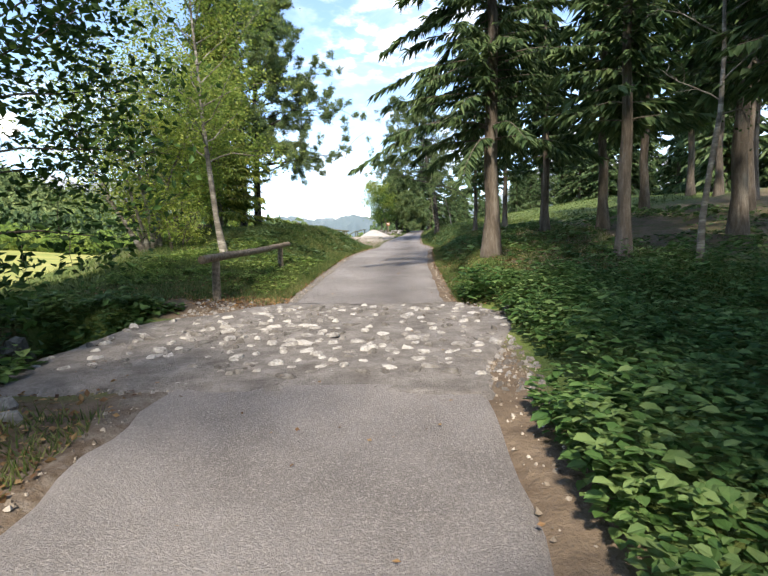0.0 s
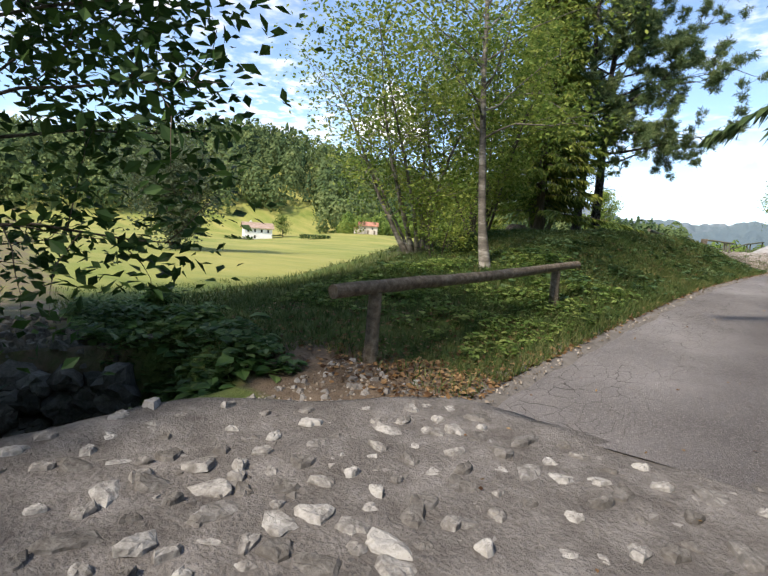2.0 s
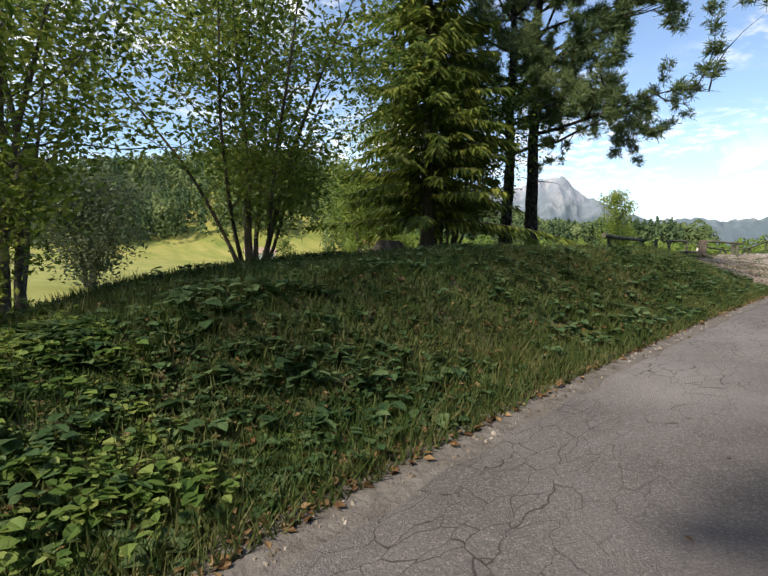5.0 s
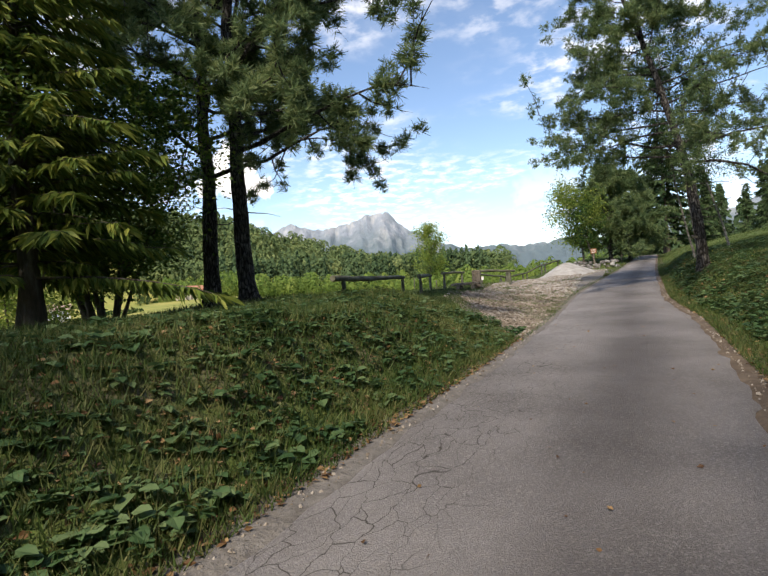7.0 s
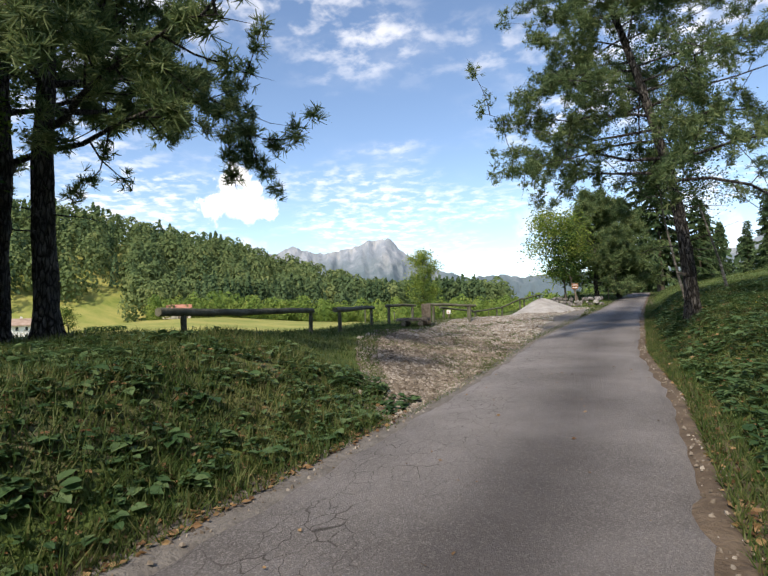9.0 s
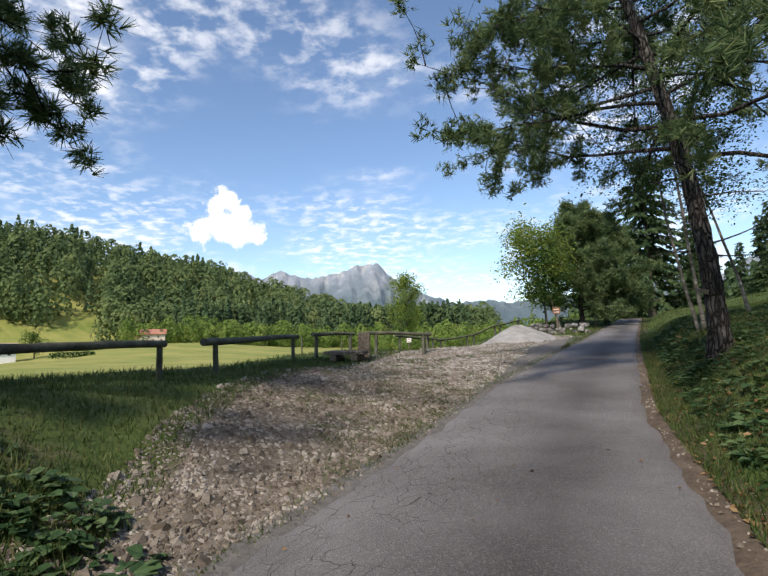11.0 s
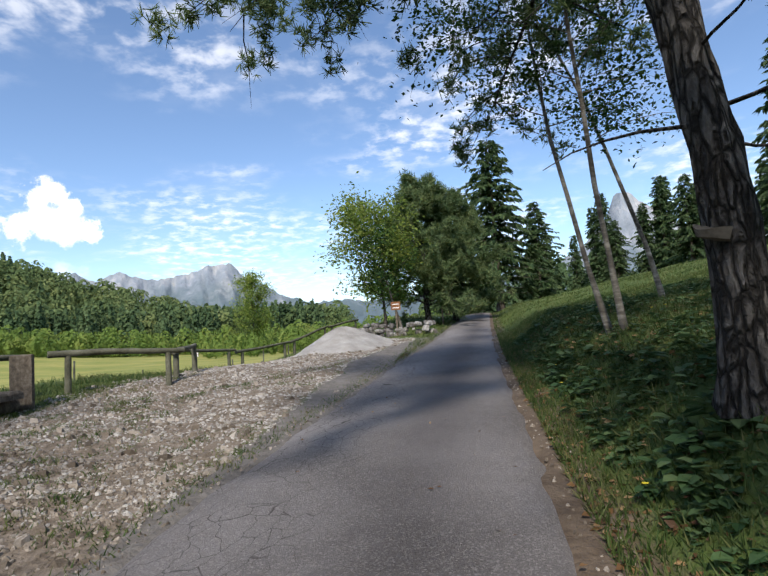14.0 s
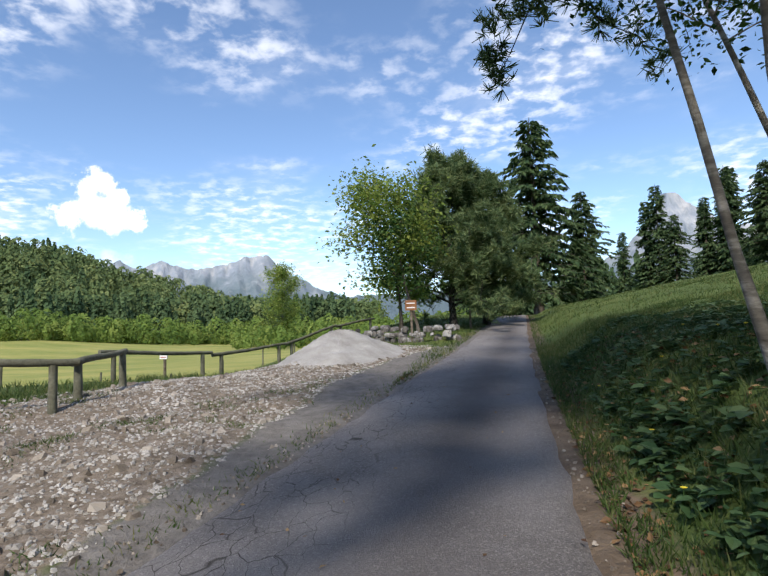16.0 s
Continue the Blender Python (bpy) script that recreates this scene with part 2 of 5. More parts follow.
def furrows(m):
    """Dark upright cracks between plates of bark."""
    t = m.node_tree
    b = t.nodes["Principled BSDF"]
    base = b.inputs["Base Color"].links[0].from_socket
    geo = t.nodes.new("ShaderNodeNewGeometry")
    warp = node(t, "ShaderNodeTexNoise", Scale=6.0, Detail=3.0)
    t.links.new(geo.outputs["Position"], warp.inputs["Vector"])
    add = t.nodes.new("ShaderNodeVectorMath")
    add.operation = "MULTIPLY_ADD"
    t.links.new(warp.outputs["Color"], add.inputs[0])
    add.inputs[1].default_value = (0.06, 0.06, 0.3)
    t.links.new(geo.outputs["Position"], add.inputs[2])
    mp = t.nodes.new("ShaderNodeMapping")
    mp.inputs["Scale"].default_value = (1, 1, 0.22)
    t.links.new(add.outputs[0], mp.inputs[0])
    vor = node(t, "ShaderNodeTexVoronoi", Scale=17.0)
    vor.feature = "DISTANCE_TO_EDGE"
    t.links.new(mp.outputs[0], vor.inputs["Vector"])
    r = t.nodes.new("ShaderNodeMapRange")
    t.links.new(vor.outputs[0], r.inputs[0])
    r.inputs[1].default_value, r.inputs[2].default_value = 0.02, 0.22
    x = t.nodes.new("ShaderNodeMix")
    x.data_type = "RGBA"
    t.links.new(r.outputs[0], x.inputs[0])
    x.inputs[6].default_value = (0.014, 0.012, 0.01, 1)
    t.links.new(base, x.inputs[7])
    t.links.new(x.outputs[2], b.inputs["Base Color"])
    bp = t.nodes.new("ShaderNodeBump")
    bp.inputs["Strength"].default_value, bp.inputs["Distance"].default_value = 1.0, 0.05
    t.links.new(r.outputs[0], bp.inputs["Height"])
    old = b.inputs["Normal"].links[0].from_socket
    t.links.new(old, bp.inputs["Normal"])
    t.links.new(bp.outputs[0], b.inputs["Normal"])


furrows(PINE_BARK)


def asphalt():
    m = material("asphalt", ((0.085, 0.077, 0.074), (0.168, 0.156, 0.154), (0.265, 0.249, 0.246)), 0.6, 75, 0.85, 1.0, 0.02)
    t = m.node_tree
    b = t.nodes["Principled BSDF"]
    base = b.inputs["Base Color"].links[0].from_socket
    geo = t.nodes.new("ShaderNodeNewGeometry")
    warp = node(t, "ShaderNodeTexNoise", Scale=2.5, Detail=3.0)
    t.links.new(geo.outputs["Position"], warp.inputs["Vector"])
    mixv = t.nodes.new("ShaderNodeVectorMath")
    mixv.operation = "MULTIPLY_ADD"
    t.links.new(warp.outputs["Color"], mixv.inputs[0])
    mixv.inputs[1].default_value = (0.35, 0.35, 0)
    t.links.new(geo.outputs["Position"], mixv.inputs[2])
    vor = node(t, "ShaderNodeTexVoronoi", Scale=6.5)
    vor.feature = "DISTANCE_TO_EDGE"
    squeeze = t.nodes.new("ShaderNodeMapping")
    squeeze.inputs["Scale"].default_value = (1.0, 0.42, 1.0)
    t.links.new(mixv.outputs[0], squeeze.inputs[0])
    t.links.new(squeeze.outputs[0], vor.inputs["Vector"])
    crack = t.nodes.new("ShaderNodeMapRange")
    t.links.new(vor.outputs[0], crack.inputs[0])
    crack.inputs[1].default_value, crack.inputs[2].default_value = 0.004, 0.02
    crack.inputs[3].default_value, crack.inputs[4].default_value = 1.0, 0.0
    zone = t.nodes.new("ShaderNodeAttribute")
    zone.attribute_name = "cracked"
    patch = node(t, "ShaderNodeTexNoise", Scale=0.9, Detail=2.0)
    t.links.new(geo.outputs["Position"], patch.inputs["Vector"])
    pr = t.nodes.new("ShaderNodeMapRange")
    t.links.new(patch.outputs["Fac"], pr.inputs[0])
    pr.inputs[1].default_value, pr.inputs[2].default_value = 0.3, 0.5
    mul = t.nodes.new("ShaderNodeMath")
    mul.operation = "MULTIPLY"
    t.links.new(crack.outputs[0], mul.inputs[0])
    t.links.new(zone.outputs["Fac"], mul.inputs[1])
    mul2 = t.nodes.new("ShaderNodeMath")
    mul2.operation = "MULTIPLY"
    t.links.new(mul.outputs[0], mul2.inputs[0])
    t.links.new(pr.outputs[0], mul2.inputs[1])
    # pale aggregate specks
    speck = node(t, "ShaderNodeTexVoronoi", Scale=90.0)
    t.links.new(geo.outputs["Position"], speck.inputs["Vector"])
    sr = t.nodes.new("ShaderNodeMapRange")
    t.links.new(speck.outputs["Color"], sr.inputs[0])
    sr.inputs[1].default_value, sr.inputs[2].default_value = 0.55, 1.0
    sr.inputs[3].default_value, sr.inputs[4].default_value = 0.0, 0.75
    ms = t.nodes.new("ShaderNodeMix")
    ms.data_type = "RGBA"
    t.links.new(sr.outputs[0], ms.inputs[0])
    t.links.new(base, ms.inputs[6])
    ms.inputs[7].default_value = (0.32, 0.3, 0.29, 1)
    mc = t.nodes.new("ShaderNodeMix")
    mc.data_type = "RGBA"
    t.links.new(mul2.outputs[0], mc.inputs[0])
    t.links.new(ms.outputs[2], mc.inputs[6])
    mc.inputs[7].default_value = (0.055, 0.05, 0.046, 1)
    # wheel track, darkened further to paint shade along the lane
    shade_track = t.nodes.new("ShaderNodeAttribute")
    shade_track.attribute_name = "shade_track"
    tm = t.nodes.new("ShaderNodeMix")
    tm.data_type, tm.blend_type = "RGBA", "MULTIPLY"
    t.links.new(shade_track.outputs["Fac"], tm.inputs[0])
    t.links.new(mc.outputs[2], tm.inputs[6])
    tm.inputs[7].default_value = (0.5, 0.49, 0.5, 1)
    t.links.new(tm.outputs[2], b.inputs["Base Color"])
    return m


def ground_material():
    """Turf, bare soil and far hay meadow, laid out by the two attributes of the ground sheet."""
    m = material("turf", ((0.035, 0.06, 0.014), (0.075, 0.11, 0.025), (0.13, 0.15, 0.045)), 0.6, 14, 0.95, 0.8, 0.05)
    t = m.node_tree
    b = t.nodes["Principled BSDF"]
    grass = b.inputs["Base Color"].links[0].from_socket
    geo = t.nodes.new("ShaderNodeNewGeometry")

    def noisy(scale, stops, stretch=(1, 1, 1)):
        mp = t.nodes.new("ShaderNodeMapping")
        mp.inputs["Scale"].default_value = stretch
        t.links.new(geo.outputs["Position"], mp.inputs[0])
        n = node(t, "ShaderNodeTexNoise", Scale=scale, Detail=6.0, Roughness=0.7)
        t.links.new(mp.outputs[0], n.inputs["Vector"])
        r = t.nodes.new("ShaderNodeValToRGB")
        r.color_ramp.elements[0].position, r.color_ramp.elements[1].position = 0.3, 0.7
        r.color_ramp.elements[0].color, r.color_ramp.elements[1].color = (*stops[0], 1), (*stops[1], 1)
        t.links.new(n.outputs["Fac"], r.inputs[0])
        return n.outputs["Fac"], r.outputs[0]

    def blend(attr, a, col, wobble):
        at = t.nodes.new("ShaderNodeAttribute")
        at.attribute_name = attr
        mm = t.nodes.new("ShaderNodeMath")
        mm.operation = "MULTIPLY_ADD"
        t.links.new(wobble, mm.inputs[0])
        mm.inputs[1].default_value = 0.9
        t.links.new(at.outputs["Fac"], mm.inputs[2])
        r = t.nodes.new("ShaderNodeMapRange")
        t.links.new(mm.outputs[0], r.inputs[0])
        r.inputs[1].default_value, r.inputs[2].default_value = 0.75, 1.1
        x = t.nodes.new("ShaderNodeMix")
        x.data_type = "RGBA"
        t.links.new(r.outputs[0], x.inputs[0])
        t.links.new(a, x.inputs[6])
        t.links.new(col, x.inputs[7])
        return x.outputs[2]

    wob1, hay = noisy(0.05, ((0.14, 0.19, 0.035), (0.36, 0.32, 0.1)), (1.0, 2.5, 1))
    wob2, soil = noisy(3.0, ((0.06, 0.042, 0.029), (0.165, 0.125, 0.09)))
    wob3, stones = noisy(9.0, ((0.08, 0.06, 0.042), (0.27, 0.225, 0.18)))
    c = blend("meadow", grass, hay, wob1)
    c = blend("soil", c, soil, wob2)
    c = blend("gravel", c, stones, wob3)
    wob4, dust = noisy(6.0, ((0.1, 0.09, 0.082), (0.2, 0.186, 0.172)))
    c = blend("dust", c, dust, wob4)
    t.links.new(c, b.inputs["Base Color"])
    return m


ASPHALT, TURF = asphalt(), ground_material()


# ---------------------------------------------------------------- mesh helpers
class Mesh:
    """Gathers blocks of vertices and quads (or triangles), then makes one mesh."""

    def __init__(self):
        self.v, self.f, self.n = [], [], 0

    def add(self, verts, faces):
        verts, faces = np.asarray(verts, np.float32).reshape(-1, 3), np.asarray(faces, np.int64)
        self.v.append(verts)
        self.f.append(faces + self.n)
        self.n += len(verts)

    def data(self, name, mat=None, smooth=False):
        me = bpy.data.meshes.new(name)
        if not self.n:
            return me
        v = np.concatenate(self.v)
        sizes = np.concatenate([np.full(len(f), f.shape[1]) for f in self.f])
        loops = np.concatenate([f.ravel() for f in self.f])
        me.vertices.add(len(v))
        me.vertices.foreach_set("co", v.ravel())
        me.loops.add(len(loops))
        me.loops.foreach_set("vertex_index", loops.astype(np.int32))
        me.polygons.add(len(sizes))
        me.polygons.foreach_set("loop_start", np.r_[0, np.cumsum(sizes)[:-1]].astype(np.int32))
        me.polygons.foreach_set("use_smooth", np.full(len(sizes), smooth))
        me.update(calc_edges=True)
        me.validate()
        if mat:
            me.materials.append(mat)
        return me


def part(name, mesh, mat, parent=None, label="", smooth=False, place=None):
    ob = new(name, mesh.data(name, mat, smooth) if isinstance(mesh, Mesh) else mesh)
    if place is not None:
        ob.matrix_basis = place
    if parent:
        ob.parent = parent
    if label:
        ob["label"] = label
    return ob


def thing(name, label, category, place=None, group="", kind=""):
    ob = new(name)
    if place is not None:
        ob.matrix_basis = place
    return tagged(ob, label, category, group, kind)


def tube(m, pts, radii, n=7, cap=True, wob=0.0, rng=None):
    pts, radii = np.asarray(pts, float), np.asarray(radii, float)
    d = np.gradient(pts, axis=0)
    d /= np.linalg.norm(d, axis=1)[:, None] + 1e-9
    ref = np.where(np.abs(d[:, 2:3]) > 0.9, [[1.0, 0, 0]], [[0, 0, 1.0]])
    a = np.cross(d, ref)
    a /= np.linalg.norm(a, axis=1)[:, None] + 1e-9
    b = np.cross(d, a)
    th = np.arange(n) * 2 * np.pi / n
    r = radii[:, None] * (1 + (wob * rng.standard_normal((len(pts), n)) if wob else np.zeros((len(pts), n))))
    ring = pts[:, None] + r[..., None] * (np.cos(th)[None, :, None] * a[:, None] + np.sin(th)[None, :, None] * b[:, None])
    k = len(pts)
    i, j = np.meshgrid(np.arange(k - 1), np.arange(n), indexing="ij")
    q = np.stack([i * n + j, i * n + (j + 1) % n, (i + 1) * n + (j + 1) % n, (i + 1) * n + j], -1).reshape(-1, 4)
    m.add(ring.reshape(-1, 3), q)
    if cap:
        for e, flip in ((0, False), (k - 1, True)):
            v = np.vstack([ring[e], pts[e]])
            f = np.array([[x, (x + 1) % n, n] for x in range(n)])
            m.add(v, f if flip else f[:, ::-1])


def box(m, x0, y0, z0, x1, y1, z1, bevel=0.0):
    b = bevel
    if not b:
        v = [(x, y, z) for z in (z0, z1) for y in (y0, y1) for x in (x0, x1)]
        m.add(v, [[0, 2, 3, 1], [4, 5, 7, 6], [0, 1, 5, 4], [1, 3, 7, 5], [3, 2, 6, 7], [2, 0, 4, 6]])
        return
    lo = [(x0, y0, z0), (x1, y0, z0), (x1, y1, z0), (x0, y1, z0)]
    v = lo + [(x, y, z1 - b) for x, y, _ in lo] + [(x0 + b, y0 + b, z1), (x1 - b, y0 + b, z1), (x1 - b, y1 - b, z1), (x0 + b, y1 - b, z1)]
    f = [[0, 3, 2, 1], [8, 9, 10, 11]]
    for s in (0, 4):
        f += [[s + i, s + (i + 1) % 4, s + 4 + (i + 1) % 4, s + 4 + i] for i in range(4)]
    m.add(v, f)


def unit(v):
    return v / (np.linalg.norm(v, axis=-1, keepdims=True) + 1e-9)


def leaves(m, centres, rng, size, aspect=0.55, down=0.25, flat=0.5):
    """One folded quad a leaf, its stalk at the centre given."""
    n = len(centres)
    d = rng.standard_normal((n, 3))
    d[:, 2] = d[:, 2] * flat - down
    d = unit(d)
    up = unit(rng.standard_normal((n, 3)) * 0.6 + [0, 0, 1.0])
    s = unit(np.cross(d, up))
    nn = np.cross(s, d)
    L = size * rng.uniform(0.6, 1.25, (n, 1))
    w = L * aspect * 0.5
    base, tip = centres, centres + d * L
    mid = centres + d * L * 0.45 + nn * L * 0.08
    v = np.stack([base, mid + s * w, tip, mid - s * w], 1).reshape(-1, 3)
    m.add(v, np.arange(4 * n).reshape(-1, 4))


def blades(m, roots, rng, length, width, lean=0.5):
    n = len(roots)
    d = unit(np.c_[rng.standard_normal((n, 2)) * lean, np.ones(n)])
    s = unit(np.c_[rng.standard_normal((n, 2)), np.zeros(n)])
    L = length * rng.uniform(0.5, 1.3, (n, 1))
    w = width * rng.uniform(0.7, 1.3, (n, 1))
    v = np.stack([roots - s * w, roots + s * w, roots + d * L], 1).reshape(-1, 3)
    m.add(v, np.arange(3 * n).reshape(-1, 3))


def rock(m, rng, sx, sy, sz, centre=(0, 0, 0), n=6, flat=False):
    """A low boulder of two rings and a top."""
    th = np.arange(n) * 2 * np.pi / n + rng.uniform(0, 1)
    rad = 1 + rng.uniform(-0.25, 0.25, n)
    rings = []
    for k, (s, z) in enumerate(((0.85, -0.5), (1.0, 0.05), (0.72, 0.5))):
        rr = rad * s * (1 + rng.uniform(-0.08, 0.08, n))
        rings.append(np.c_[np.cos(th) * rr * sx / 2, np.sin(th) * rr * sy / 2, np.full(n, z * sz) + rng.uniform(-0.08, 0.08, n) * sz])
    v = np.vstack(rings + [[[0, 0, sz * 0.58]]]) + np.asarray(centre)
    f4 = [[k * n + i, k * n + (i + 1) % n, (k + 1) * n + (i + 1) % n, (k + 1) * n + i] for k in range(2) for i in range(n)]
    start = m.n
    m.add(v, f4)
    m.f.append(np.array([[2 * n + i, 2 * n + (i + 1) % n, 3 * n] for i in range(n)]) + start)


# ---------------------------------------------------------------- shape of the land
def wave(x, y, s, seed=0):
    """Smooth noise of about unit size."""
    return (np.sin(x * s * 1.0 + y * s * 0.63 + seed) + np.sin(x * s * -0.71 + y * s * 1.31 + 2.1 + seed * 1.7)
            + np.sin(x * s * 1.83 + y * s * -1.17 + 4.0 + seed * 0.6)) / 3


def smooth(a, b, x):
    t = np.clip((x - a) / (b - a), 0, 1)
    return t * t * (3 - 2 * t)


def road_z(y):
    return np.interp(y, (-300, -40, -2.3, 0.2, 2.8, 5.6, 6.9, 10, 14.1, 17.1, 21.5, 27.5, 30, 33, 36.5, 45, 62, 68, 76, 120, 3000),
                     (-20, -4, -0.41, -0.17, -0.015, 0.13, 0.21, 0.46, 0.77, 0.94, 1.11, 1.27, 1.33, 1.44, 1.67, 2.26, 3.42, 3.72, 3.8, 3.0, 3.0))


def road_left(y):
    return np.interp(y, (-40, 0, 2, 6, 10, 16, 25, 33, 37, 42, 46, 51, 66, 90), (-1.2, -1.15, -1.28, -1.15, -1.15, -1.08, -0.76, -0.75, -0.7, -0.2, 0.25, 0.85, 2.0, 3.2))


def road_right(y):
    return np.interp(y, (-40, 0, 3, 7, 13, 20, 24, 30, 35, 41, 46, 54, 66, 90), (1.4, 1.5, 1.66, 1.6, 1.62, 1.95, 2.3, 2.42, 2.12, 2.25, 2.38, 2.75, 3.4, 4.6))


def shoulder(y):
    """Width of the bare strip between the asphalt and the gravel."""
    return np.interp(y, (36, 39, 42, 46, 49, 51), (0.12, 0.3, 0.75, 1.25, 0.9, 0.5))


def gravel_edge(y):
    """How far left the gravel reaches."""
    return np.interp(y, (26, 29, 31, 33, 36, 40, 44, 48, 52), (-1.0, -1.8, -3.0, -4.0, -4.6, -4.9, -5.2, -4.6, -3.0))


def land(x, y):
    x, y = np.asarray(x, float), np.asarray(y, float)
    zr = road_z(y)
    dl, dr = road_left(y) - x, x - road_right(y)
    # left: verge, knoll, fall to the meadow
    knoll = np.interp(y, (5, 6.5, 10.4, 14, 19, 24, 28, 33, 36, 40, 50, 56, 70), (0.02, 0.14, 0.42, 0.95, 1.12, 0.95, 1.05, 0.72, 0.45, 0.22, 0.05, 0.45, 0.3))
    rise = np.interp(y, (5, 10, 14, 24, 30, 40), (2.0, 2.4, 2.6, 2.0, 4.2, 5.0))
    fall = np.interp(y, (-5, 5, 10, 14, 20, 27, 33, 40, 46, 52, 60, 70), (2.5, 2.8, 3.0, 3.8, 5.5, 7.5, 7.5, 8.0, 6.5, 4.5, 4.5, 5.0))
    far = np.hypot(x - 1, y - 25)
    az = np.degrees(np.arctan2(x - 1, y - 25))
    meadow = -0.55 + np.interp(y, (-40, 0, 20, 40, 60), (-2.0, -0.5, 0.1, 0.5, 0.9)) * (1 - smooth(10, 60, dl)) + 0.4 * wave(x, y, 0.02)
    left = zr + knoll * smooth(0.1, rise, dl)
    left = left + (meadow - left) * smooth(fall, fall + 11, dl)
    hill = np.interp(az, (-180, -100, -75, -60, -50, -40, -32, -25, -10, 0), (18, 30, 36, 47, 42, 34, 21, 8, 2, 3))
    left = left + hill * smooth(205, 340, far) * (1 + 0.12 * wave(x, y, 0.03, 3))
    left = left + 6 * smooth(215, 260, far) * smooth(-48, -53, az) * (1 - smooth(-62, -70, az))
    left = left - 2.3 * np.exp(-((x + 150) ** 2 + (y - 110) ** 2) / 900)
    left = left + 4.4 * np.exp(-((x + 134) ** 2 + (y - 150) ** 2) / 1400)
    left = left - 0.7 * smooth(2.5, 6, dl) * smooth(43, 52, y) * (1 - smooth(62, 75, y))
    # right: low bank, then a grass slope to a crest
    bank = np.interp(y, (2, 8, 14, 22, 30, 36, 42, 50, 62, 75), (0.05, 0.2, 0.35, 0.4, 0.6, 0.7, 0.75, 0.45, 0.3, 0.2))
    slope = np.interp(y, (0, 6, 14, 22, 40, 70), (0.02, 0.07, 0.12, 0.15, 0.17, 0.17))
    right = zr + bank * smooth(0.25, 1.5, dr) + slope * np.minimum(np.maximum(dr - 0.6, 0), 14) + 0.03 * np.clip(dr - 16, 0, 300)
    z = np.where(x < 0.5 * (road_left(y) + road_right(y)), left, right)
    rough = smooth(0.0, 0.8, np.maximum(dl, dr))
    z = z + rough * (0.05 * wave(x, y, 1.9) + 0.03 * wave(x, y, 5.1, 2) + 0.08 * wave(x, y, 0.7, 1) * smooth(1, 4, np.maximum(dl, dr)))
    # apron of the ford, and the brook below it
    apron = smooth(1.4, 2.2, y) * (1 - smooth(5.4, 6.4, y))
    z = np.where((x < 3) & (x > -2.95), z + (zr - z) * apron * (1 - smooth(1.9, 2.8, x)), z)
    mid = 3.6 + 0.25 * (-3 - x)
    brook = smooth(-2.9, -3.25, x) * (1 - smooth(1.3, 2.0, np.abs(y - mid))) * smooth(-5.75, -5.35, x - 0.45 * (y - 4.2))
    z = z - 1.15 * brook
    return z


def rest(x, y, dz=0.0):
    return float(land(x, y)) + dz


def steps(a, b, step, far, grow=1.18):
    out = list(np.arange(a, b + 1e-6, step))
    s = step
    while out[-1] < far[1]:
        s = min(s * grow, 120)
        out.append(out[-1] + s)
    s, low = step, []
    cur = a
    while cur > far[0]:
        s = min(s * grow, 120)
        cur -= s
        low.append(cur)
    return np.array(low[::-1] + out)


